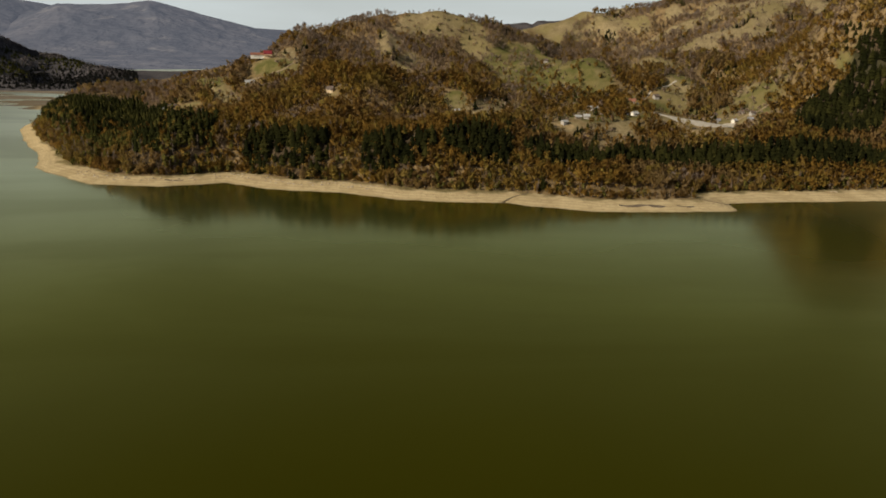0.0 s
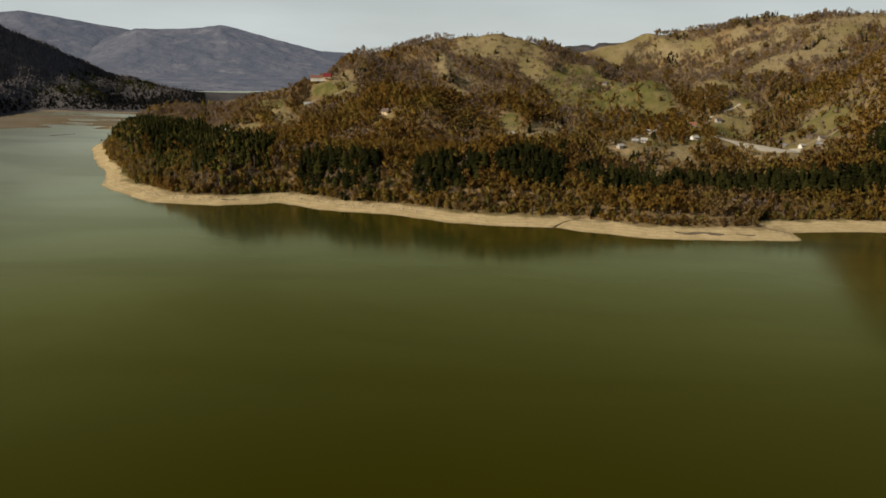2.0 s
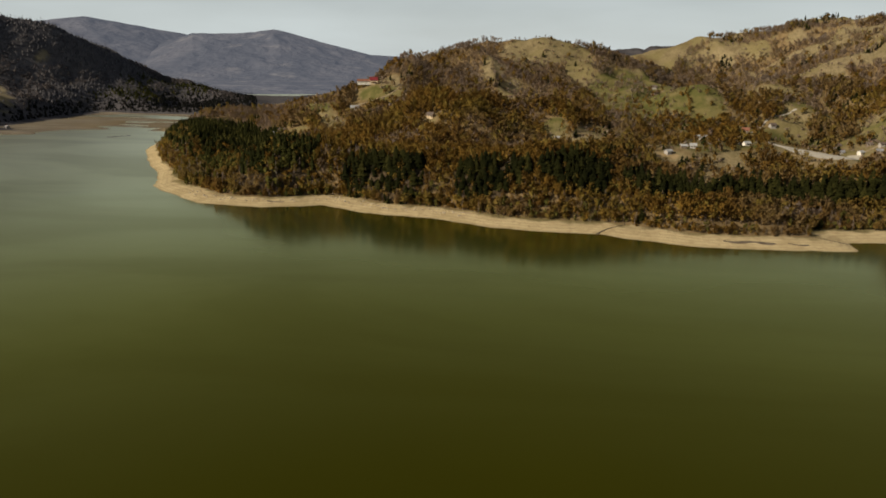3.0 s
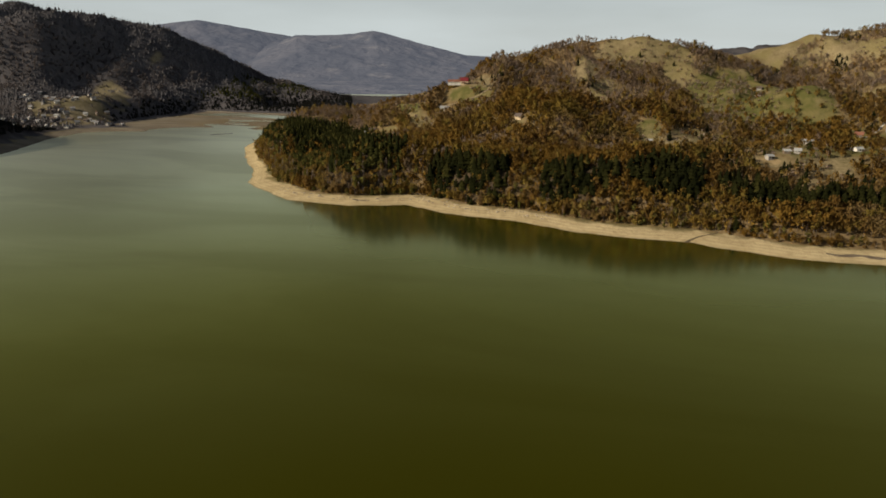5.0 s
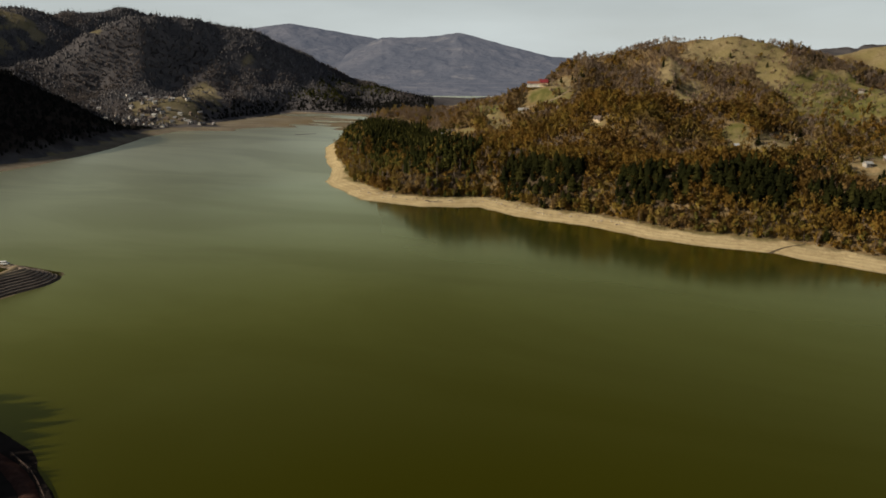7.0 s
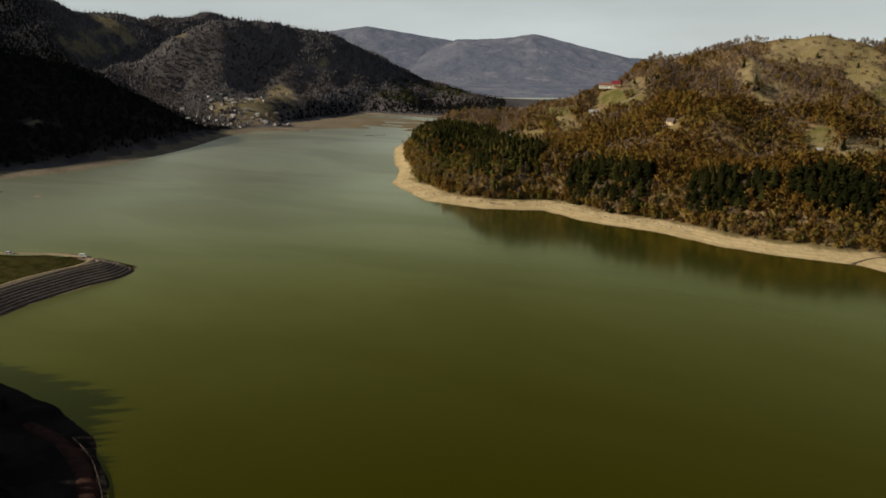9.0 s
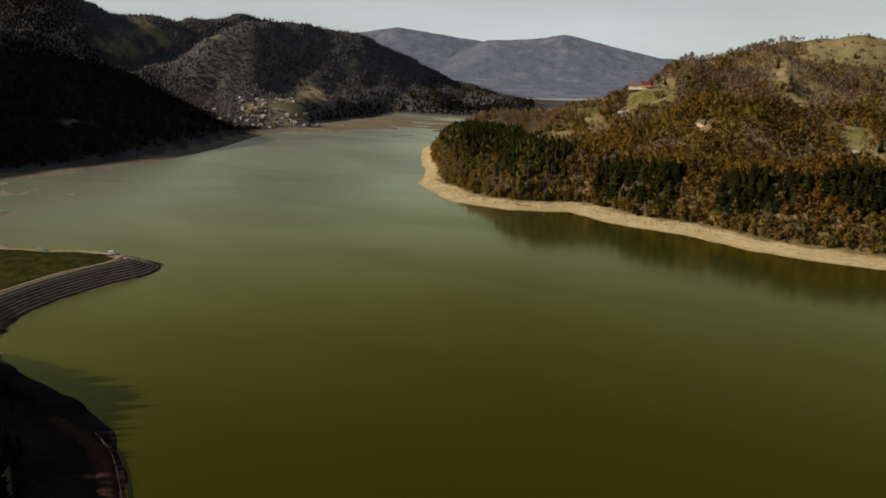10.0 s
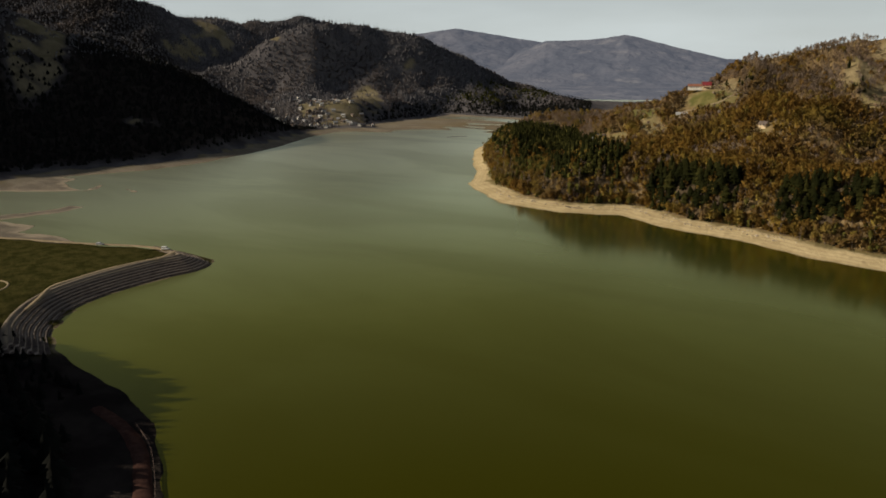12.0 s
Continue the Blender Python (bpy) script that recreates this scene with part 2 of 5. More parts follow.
PLATFORM = [(-262, 158), (-292, 190), (-302, 214), (-300, 250), (-298, 270), (-306, 279), (-338, 281), (-393, 260), (-430, 250), (-480, 233),
            (-560, 225), (-520, 150), (-420, 140), (-320, 138)]


def smooth(a, b, v):
    k = np.clip((v - a) / (b - a), 0, 1)
    return k * k * (3 - 2 * k)


def shore_distance(outline, x, y):
    """Metres inside (+) or outside (-) an outline."""
    x, y = np.asarray(x, float), np.asarray(y, float)
    best, inside = np.full(x.shape, 1e18), np.zeros(x.shape, bool)
    for (ax, ay), (bx, by) in zip(outline, outline[1:] + outline[:1]):
        ex, ey = bx - ax, by - ay
        t = np.clip(((x - ax) * ex + (y - ay) * ey) / (ex * ex + ey * ey), 0, 1)
        best = np.minimum(best, (x - ax - t * ex) ** 2 + (y - ay - t * ey) ** 2)
        if ay != by:
            inside ^= ((ay > y) != (by > y)) & (x < (bx - ax) * (y - ay) / (by - ay) + ax)
    return np.where(inside, 1, -1) * np.sqrt(best)


def lattice(ix, iy, seed):
    h = (ix.astype(np.int64) * 374761393 + iy.astype(np.int64) * 668265263 + seed * 974711) & 0xFFFFFFFF
    h = ((h ^ (h >> 13)) * 1274126177) & 0xFFFFFFFF
    return ((h ^ (h >> 16)) & 0xFFFF) / 65535.0


def soft_noise(x, y, size, seed=0):
    """Value noise, 0 to 1."""
    u, v = np.asarray(x, float) / size, np.asarray(y, float) / size
    iu, iv = np.floor(u), np.floor(v)
    a, b = u - iu, v - iv
    a, b = a * a * a * (a * (a * 6 - 15) + 10), b * b * b * (b * (b * 6 - 15) + 10)
    g = lambda i, j: lattice(iu + i, iv + j, seed)  # noqa: E731
    return (g(0, 0) * (1 - a) + g(1, 0) * a) * (1 - b) + (g(0, 1) * (1 - a) + g(1, 1) * a) * b


def rough_noise(x, y, size, seed=0, octaves=4):
    total, weight = 0.0, 0.0
    for k in range(octaves):
        total = total + soft_noise(x, y, size / 2**k, seed + 17 * k) * 0.5**k
        weight += 0.5**k
    return total / weight


def hills(x, y, forms):
    """Rounded hills: centre, height, half-widths and turn of each."""
    h = 0.0
    for cx, cy, high, wide, deep, turn in forms:
        c, s = math.cos(turn), math.sin(turn)
        u, v = ((x - cx) * c + (y - cy) * s) / wide, (-(x - cx) * s + (y - cy) * c) / deep
        h = h + high * np.exp(-(u * u + v * v))
    return h


EAST_HILLS = [
    (-505, 878, 53.1, 60, 144, -0.43),
    (21, 1124, 116.0, 219, 270, -0.57),
    (-181, 914, 46.0, 136, 107, 1.23),
    (-47, 735, 55.3, 109, 88, -0.09),
    (402, 1359, 123.3, 194, 126, -0.20),
    (270, 588, 37.3, 155, 89, -0.76),
    (557, 1156, 123.8, 184, 270, -0.65),
    (-428, 753, 79.5, 180, 68, -0.91),
    (983, 1160, 125.3, 316, 742, -0.29),
    (254, 872, 60.1, 185, 89, 0.37),
    (0, 517, 60.8, 178, 89, 0.67),
    (531, 2132, 140.9, 313, 927, 2.35),
    (478, 728, 168.0, 95, 95, 0.30),
    (1232, 1052, 98.9, 375, 576, -0.41),
    (-140, 494, 158.7, 89, 118, 0.65),
]
WEST_HILLS = [
    (-1198, 566, 98.4, 192, 542, -0.62),
    (-806, 582, 51.4, 690, 103, 0.11),
    (-1060, 1223, 148.1, 86, 263, -0.59),
    (-1462, 1531, 171.7, 155, 583, -0.08),
    (-566, 1438, 20.0, 684, 87, 2.66),
    (-2046, 821, 192.2, 255, 686, -1.22),
    (-310, 70, 85.0, 70, 40, -0.27),
    (-420, -120, 120.0, 200, 120, -0.50),
    (-150, -40, 40.0, 110, 60, -0.70),
    (-933, -487, 172.1, 1772, 517, -7.07),
    (-1088, 1544, 129.8, 243, 207, -0.86),
    (-2352, 1654, 193.8, 475, 1624, 0.40),
    (-879, 875, -44.7, 597, 89, -3.57),
    (-701, 793, 74.0, 290, 89, 0.56),
    (-1714, 1538, 88.7, 221, 106, -0.23),
    # three unseen hills out of view, added to shade the mountain side and spur
    (-1320, 310, 195.0, 330, 150, -0.10),
    (-1190, 110, 140.0, 230, 140, 0.00),
    (-235, 15, 40.0, 90, 55, 0.50),
]


def ground(x, y):
    """Height of the land or the lake bed, and the distance from the shore."""
    x, y = np.asarray(x, float), np.asarray(y, float)
    wob = (rough_noise(x, y, 26, 5, 3) - 0.5) * 7
    de, dw, dp = (shore_distance(o, x, y) for o in (EAST, WEST, PLATFORM))
    de, dwn = de + wob, dw + wob * smooth(-6, -25, dp)
    # the beach is narrow round the west side of the headland
    de = np.where(de > 0, de * (1 + 0.8 * smooth(-285, -345, x) * smooth(1100, 1000, y)), de)
    gully = 1 - np.abs(2 * rough_noise(x * 0.9 + y * 0.35, y * 0.6 - x * 0.2, 120, 3, 3) - 1)
    relief = (gully - 0.72) * (26 + 12 * smooth(700, 850, y)) + (rough_noise(x, y, 34, 9, 4) - 0.5) * 10
    rise = lambda d: 1 - np.exp(-np.clip(d - 28, 0, None) / 70)  # noqa: E731
    beach = lambda d: 4.4 * np.clip(d / 33, 0, 1) ** 0.9  # noqa: E731
    he = beach(de) + rise(de) * (hills(x, y, EAST_HILLS) + relief * smooth(60, 200, de))
    hw = beach(dwn) + rise(dwn) * (hills(x, y, WEST_HILLS) + relief * smooth(60, 260, dwn))
    mud = smooth(925, 965, y) * smooth(-850, -785, x) * smooth(1330, 1235, y)
    hw = np.where(mud > 0, hw * (1 - mud) + mud * np.minimum(hw, 1.7 * rough_noise(x * 0.35 + y * 0.2, y, 46, 15, 3) - 0.64), hw)
    flat = smooth(-14, 3, dp)
    hw = hw * (1 - flat) + flat * (7.2 * np.clip(dw / 16, 0, 1) - 1.5 * smooth(20, 16, dw))
    d = np.maximum(de, dwn)
    h = np.where(de > dwn, he, hw)
    # the lake's far arm
    arm = smooth(1750, 1900, y) * smooth(-0.50, -0.46, x / np.maximum(y, 1)) * smooth(-0.22, -0.26, x / np.maximum(y, 1)) * smooth(3000, 2900, y)
    h = h * (1 - arm) - 3 * arm
    return np.where(d < 0, np.maximum(-6, 0.14 * d), h), d, de, dp


# ---- end of ground form ----


# ---- mesh helpers ----
def mesh_of(name, verts, faces, material, smooth_faces=False, values=None):
    """A mesh from arrays: verts (n, 3), faces (m, 3 or 4); values: point attributes by name."""
    verts, faces = np.asarray(verts, np.float32), np.asarray(faces, np.int32)
    me = bpy.data.meshes.new(name)
    me.vertices.add(len(verts))
    me.vertices.foreach_set("co", verts.ravel())
    k = faces.shape[1]
    me.loops.add(faces.size)
    me.loops.foreach_set("vertex_index", faces.ravel())
    me.polygons.add(len(faces))
    me.polygons.foreach_set("loop_start", np.arange(0, faces.size, k, dtype=np.int32))
    me.update(calc_edges=True)
    if smooth_faces:
        me.polygons.foreach_set("use_smooth", np.ones(len(faces), bool))
    for key, value in (values or {}).items():
        value = np.asarray(value, np.float32)
        if value.shape[-1] == 3 and value.ndim == 2:
            me.attributes.new(key, "FLOAT_VECTOR", "POINT").data.foreach_set("vector", value.ravel())
        else:
            me.attributes.new(key, "FLOAT", "POINT").data.foreach_set("value", value.ravel())
    if material:
        me.materials.append(material)
    return me


def part(name, bm, material, parent, label=""):
    """A bmesh as one mesh object under a thing or a part."""
    me = bpy.data.meshes.new(name)
    bm.to_mesh(me)
    bm.free()
    me.materials.append(material)
    ob = new(name, me)
    ob.parent = parent
    return tagged(ob, label) if label else ob


def grid_faces(nu, nv):
    i = np.arange(nu * nv).reshape(nv, nu)
    return np.stack([i[:-1, :-1], i[:-1, 1:], i[1:, 1:], i[1:, :-1]], -1).reshape(-1, 4)


def steps(*stretches):
    """Grid lines: (from, to, spacing) one after another."""
    out = [np.linspace(a, b, max(2, int(round((b - a) / s)) + 1))[:-1] for a, b, s in stretches]
    return np.concatenate(out + [[stretches[-1][1]]])


# ---- cover of the hills ----
def blob(x, y, cx, cy, wide, deep, turn=0.0):
    """1 in the middle of an oval, 0 outside."""
    c, s = math.cos(radians(turn)), math.sin(radians(turn))
    u, v = ((x - cx) * c + (y - cy) * s) / wide, (-(x - cx) * s + (y - cy) * c) / deep
    return smooth(1.25, 0.75, np.sqrt(u * u + v * v) + (rough_noise(x, y, 40, 21, 3) - 0.5) * 0.5)


MEADOWS = [(135, 900, 52, 105, 0), (122, 960, 95, 32, 82), (175, 1030, 60, 45, 0), (190, 836, 34, 46, 20), (-166, 836, 34, 14, -24), (315, 612, 38, 12, 0), (37, 701, 26, 11, -86), (419, 668, 24, 7, -35), (-240, 838, 34, 12, -40)]
CLEARINGS = [(20, 1066, 62, 32, 20), (81, 1038, 57, 20, 85), (-38, 960, 46, 14, 88), (-14, 880, 60, 13, 85), (22, 890, 44, 6, -8), (-207, 776, 46, 13, -61), (-245, 772, 17, 8, -48), (-86, 690, 6, 8, 0),
             (-158, 868, 34, 14, -70), (95, 735, 30, 20, 0), (67, 668, 72, 18, 83), (118, 592, 20, 13, 0), (146, 556, 16, 12, 0), (166, 588, 24, 16, 55), (202, 674, 40, 20, 0), (281, 777, 66, 17, 65), (250, 586, 34, 9, 0),
             (250, 625, 50, 30, 0), (349, 747, 42, 13, 84), (415, 1032, 40, 26, 0), (282, 864, 40, 14, 10), (305, 690, 36, 16, 0), (-265, 745, 16, 10, 0)]
SANDY = [(118, 592, 16, 10, 0), (146, 556, 16, 12, 0), (250, 586, 34, 9, 0), (264, 622, 52, 16, 20)]
FAR_FIELDS = [(-860, 975, 105, 60, -47), (-883, 1100, 100, 42, -53), (-1290, 1010, 46, 24, 20), (-1014, 553, 130, 38, -33), (-1402, 1111, 105, 38, -77), (-1440, 1190, 70, 30, 0),
              (-919, 1293, 24, 11, 69), (-1130, 1100, 16, 10, 0), (-1240, 1075, 30, 13, 10), (-765, 534, 24, 6, 51), (-690, 600, 16, 4, 60)]
PINE_STANDS = [(-118, 556, 30, 15, -40), (-90, 545, 24, 16, 0), (-12, 535, 30, 18, -15), (46, 538, 28, 22, 0),
               (120, 534, 36, 15, 0), (225, 542, 80, 15, 0), (340, 548, 70, 16, 0), (388, 632, 36, 32, 0), (428, 652, 26, 24, 0), (475, 745, 40, 60, 0)]
HEADLAND = [(-540, 740), (-500, 930), (-405, 935), (-335, 885), (-290, 825), (-228, 695), (-170, 588), (-172, 560), (-215, 530), (-350, 560)]


def pine_cover(x, y):
    """The pine stands and the pine wood of the headland, 0 to 1."""
    head = smooth(-7, 7, shore_distance(HEADLAND, x, y) + (rough_noise(x, y, 35, 25, 3) - 0.5) * 36)
    return np.maximum(head, np.max([blob(x, y, *p) for p in PINE_STANDS], 0))


def beyond(x, y):
    """The shaded hills across the far arm of the lake."""
    return (x < 20 - 0.40 * y) & (y > 1050)


def cover(x, y, h, d, de, dp):
    """How wooded, grassy and bare the land is, 0 to 1 each."""
    pine = pine_cover(x, y)
    meadow = np.max([blob(x, y, *p) for p in MEADOWS], 0)
    clear = np.max([blob(x, y, *p) for p in CLEARINGS], 0)
    fields = np.max([blob(x, y, *p) for p in FAR_FIELDS], 0) * smooth(0.30, 0.48, 0.5 * rough_noise(x, y, 60, 35, 3) + 0.5 * rough_noise(x, y, 22, 37, 3))
    east = (de > -20) & ~beyond(x, y)
    high = smooth(760, 900, y) * smooth(50, 90, h)
    open_hill = smooth(150, 250, x) * smooth(860, 980, y)
    spur = 1 - np.abs(2 * rough_noise(x * 0.9 + y * 0.35, y * 0.6 - x * 0.2, 120, 3, 3) - 1)
    tufts = 0.55 * rough_noise(x, y, 75, 31, 4) + 0.45 * rough_noise(x, y, 24, 33, 3)
    meadow, clear = meadow * smooth(0.25, 0.5, tufts + 0.12), clear * smooth(0.2, 0.45, tufts + 0.14)
    wood = smooth(0.36, 0.48, tufts + 0.16 + 0.05 * high + 0.17 * smooth(120, 50, x) * smooth(1060, 1000, y) - 0.15 * open_hill - (spur - 0.62) * np.maximum(0.05 * high, 0.55 * open_hill) + 0.26 * smooth(315, 370, x) * smooth(900, 760, y) - 0.05 * smooth(60, 200, x) * smooth(580, 700, y))
    valley = np.maximum(0.9 * blob(x, y, 205, 690, 140, 100, 15), 0.3 * blob(x, y, 150, 600, 75, 42, 0))
    wood = np.maximum(wood, smooth(160, 90, d) * smooth(140, 40, x)) * (1 - 0.85 * valley * smooth(0.62, 0.50, tufts))
    wood = np.where(east, wood * (1 - 0.88 * meadow) * (1 - 0.92 * clear), 1 - 0.86 * fields)
    wood = np.maximum(wood * smooth(21, 26, d), pine * smooth(23, 28, d)) * smooth(-2, -12, dp)
    grass = np.where(east, np.maximum(np.maximum(meadow, 0.35 * smooth(0.5, 0.65, rough_noise(x, y, 130, 41, 3))), 0.75 * blob(x, y, 230, 720, 150, 130, 15) * smooth(0.4, 0.6, rough_noise(x, y, 60, 45, 3))), fields * 0.2)
    grass = np.maximum(grass, smooth(13, 18, d) * smooth(32, 26, d) * smooth(0.45, 0.6, rough_noise(x, y, 45, 43, 3)) * east * 0.45)
    grass = np.maximum(grass, smooth(2, 8, dp) * 0.8)
    grass = grass * smooth(1420, 1330, y)
    sand = np.max([blob(x, y, *p) for p in SANDY], 0)
    return wood, grass, sand * (1 - meadow) * east * smooth(0.35, 0.6, rough_noise(x, y, 16, 47, 3)), pine


# ---- ground, lake and distance ----
gx = steps((-3700, -1700, 100), (-1700, -700, 17), (-700, -480, 11), (-480, 500, 4), (500, 800, 20), (800, 2900, 120))
gy = steps((-1700, -300, 120), (-300, 440, 13), (440, 640, 3.2), (640, 1250, 7), (1250, 1800, 18), (1800, 5100, 130))
X, Y = np.meshgrid(gx, gy)
H, D, DE, DP = ground(X, Y)
wood, grass, bare, pine = cover(X, Y, H, D, DE, DP)
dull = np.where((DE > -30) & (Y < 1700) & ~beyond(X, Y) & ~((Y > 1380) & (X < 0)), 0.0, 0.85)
# needle litter under the pines, painted shade on the dark mountain and the spur
needle_shade = np.where((DE > -30) & ~beyond(X, Y), 0.75 * smooth(0.2, 0.6, pine) * smooth(24, 30, D), np.maximum(smooth(60, -60, Y - 900 + 0.2 * (X + 700)) * smooth(-540, -600, X) * smooth(30, 44, D) * wood, smooth(-12, -22, DP) * smooth(-560, -500, X) * smooth(250, 180, Y)))
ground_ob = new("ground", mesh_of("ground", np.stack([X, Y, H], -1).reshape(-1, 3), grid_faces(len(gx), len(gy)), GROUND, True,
                                  {"wood": np.where(Y > 1500, 1.0, wood) * (1 - 0.25 * smooth(720, 900, Y) * (DE > 0)), "meadow": grass, "bare": bare, "shore": np.where((H < 2.6) & (Y > 900) & (DE < 0), 8, np.where((DP > -24) & (X > -400) & (DE < 0), 60, np.where(Y > 1700, D + 40, D))), "dull": dull, "turf": np.where((X > -400) & (DE < 0), smooth(-26, -20, DP), smooth(1, 6, DP)), "needle_shade": needle_shade}))
tagged(ground_ob, "hilly lake shore with tan grass, leaf litter and pale silt beaches", "hillside", kind="structure")

# the water lies calm in the lee of the peninsula and ruffled by wind elsewhere
wx, wy = steps((-3700, -900, 200), (-900, 700, 16), (700, 3100, 240)), steps((-1750, 0, 120), (0, 1100, 16), (1100, 5050, 200))
X2, Y2 = np.meshgrid(wx, wy)
lee = -shore_distance(EAST, X2, Y2) + (rough_noise(X2 * 0.4, Y2, 60, 95, 4) - 0.5) * 130
calm = 0.9 * smooth(230, 60, lee) * smooth(-520, -90, X2 + 0.5 * (Y2 - 450)) * smooth(640, 520, Y2) * smooth(430, 230, X2)
water = new("water", mesh_of("water", np.stack([X2, Y2, 0 * X2], -1).reshape(-1, 3), grid_faces(len(wx), len(wy)), WATER, True, {"calm": calm}))
tagged(water, "murky olive green reservoir water with faint wind ripples", "lake", kind="structure")


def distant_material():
    """Wooded mountains some kilometres off; the blue air is put into their colour and a faint glow."""
    m = Mat("hazed_distant_woods", 1.0, 0.0)
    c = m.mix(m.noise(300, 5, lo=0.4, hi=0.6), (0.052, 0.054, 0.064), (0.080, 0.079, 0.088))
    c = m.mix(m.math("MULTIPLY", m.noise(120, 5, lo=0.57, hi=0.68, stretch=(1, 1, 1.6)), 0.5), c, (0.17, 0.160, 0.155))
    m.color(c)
    # the faint blue glow stands in for haze in front of the slopes
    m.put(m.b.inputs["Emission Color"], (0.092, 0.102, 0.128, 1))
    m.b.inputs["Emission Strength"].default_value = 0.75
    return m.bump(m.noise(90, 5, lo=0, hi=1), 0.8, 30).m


def distant_range(name, distance, crests, depth, seed, material, label):
    """A mountain range on an arc round the lake: crests are (bearing in degrees, height)."""
    bearing = np.linspace(crests[0][0], crests[-1][0], 240)
    crest = np.interp(bearing, [c[0] for c in crests], [c[1] for c in crests])
    crest = crest + (rough_noise(bearing * 30, bearing * 0, 40, seed, 4) - 0.5) * 9
    across = np.concatenate([np.linspace(-2.3, -1.05, 14), np.linspace(-1, 0.35, 60)])
    B, A = np.meshgrid(np.radians(bearing), across)
    R = distance + A * depth
    x, y = R * np.sin(B), R * np.cos(B)
    rough = (1 - np.abs(2 * rough_noise(x + y * 0.3, y * 0.6, 330, seed + 3, 4) - 1) - 0.6) * 0.9
    profile = np.where(A < 0, np.maximum(1 + A, 0) ** 1.15 * (1 + rough * (-A) * 1.3), 1 - A)
    # low foothills run out towards the lake
    z = crest[None] * np.maximum(profile, 0) + 12 * smooth(-2.2, -1.3, A) - 4
    ob = new(name, mesh_of(name, np.stack([x, y, z], -1).reshape(-1, 3), grid_faces(len(bearing), len(across)), material, True))
    return tagged(ob, label, "mountains", kind="structure")


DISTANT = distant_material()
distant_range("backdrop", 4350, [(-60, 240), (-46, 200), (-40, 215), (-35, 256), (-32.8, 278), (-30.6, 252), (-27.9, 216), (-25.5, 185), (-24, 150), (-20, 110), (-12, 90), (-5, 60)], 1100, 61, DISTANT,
              "wooded mountain range far behind the lake, painted with blue haze")
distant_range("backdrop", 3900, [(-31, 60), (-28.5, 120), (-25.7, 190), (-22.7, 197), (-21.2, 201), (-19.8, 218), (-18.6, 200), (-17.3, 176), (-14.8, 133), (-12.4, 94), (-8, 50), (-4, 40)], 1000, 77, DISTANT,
              "mountain shoulder with pale fields far behind the lake, painted with blue haze")


# ---- trees ----
def conifer_shape(rng, tall, wide, tiers, arms):
    """Tiers of drooping boughs round a stem; trunk and crown as vertices and triangles."""
    cv, cf = [], []
    for k in range(tiers):
        f = k / (tiers - 1)
        z = tall * (0.16 + 0.80 * f)
        r = wide * (1 - f) ** 0.55 * (0.75 + 0.5 * rng.random()) + 0.35
        turn = rng.random() * 6.28
        for a in range(arms):
            b = turn + 6.283 * a / arms + (rng.random() - 0.5) * 0.35
            w, ln = 0.62 * 6.283 / arms, r * (0.7 + 0.5 * rng.random())
            lift, drop = tall / tiers * 1.15, (0.10 + 0.16 * rng.random()) * tall / tiers * 4 * (1 - f)
            n = len(cv)
            cv += [(0, 0, z + lift), (ln * 0.72 * math.cos(b - w), ln * 0.72 * math.sin(b - w), z - drop * 0.4), (ln * math.cos(b), ln * math.sin(b), z - drop),
                   (ln * 0.72 * math.cos(b + w), ln * 0.72 * math.sin(b + w), z - drop * 0.4)]
            cf += [(n, n + 1, n + 2), (n, n + 2, n + 3)]
    return np.array(cv), np.array(cf)


def trunk_shape(tall, thick, sides=4, lean=0.0, limbs=0, rng=None, reach=3.0):
    tv, tf = [], []

    def stick(p, q, r0, r1):
        n, ax = len(tv), Vector(q) - Vector(p)
        side = ax.orthogonal().normalized()
        other = ax.cross(side).normalized()
        for base, r in ((p, r0), (q, r1)):
            for k in range(sides):
                a = 6.2832 * k / sides
                tv.append(tuple(Vector(base) + side * math.cos(a) * r + other * math.sin(a) * r))
        for k in range(sides):
            a, b = n + k, n + (k + 1) % sides
            tf.extend([(a, b, b + sides), (a, b + sides, a + sides)])

    top = (lean * tall, 0, tall)
    stick((0, 0, -0.8), top, thick, thick * 0.35)
    for _ in range(limbs):
        f, a = 0.3 + 0.6 * rng.random(), rng.random() * 6.28
        ln = reach * (0.6 + 0.6 * rng.random())
        p = (lean * tall * f, 0, tall * f)
        stick(p, (p[0] + ln * math.cos(a), ln * math.sin(a), p[2] + ln * (0.5 + 0.6 * rng.random())), thick * 0.4, thick * 0.12)
    return np.array(tv), np.array(tf)


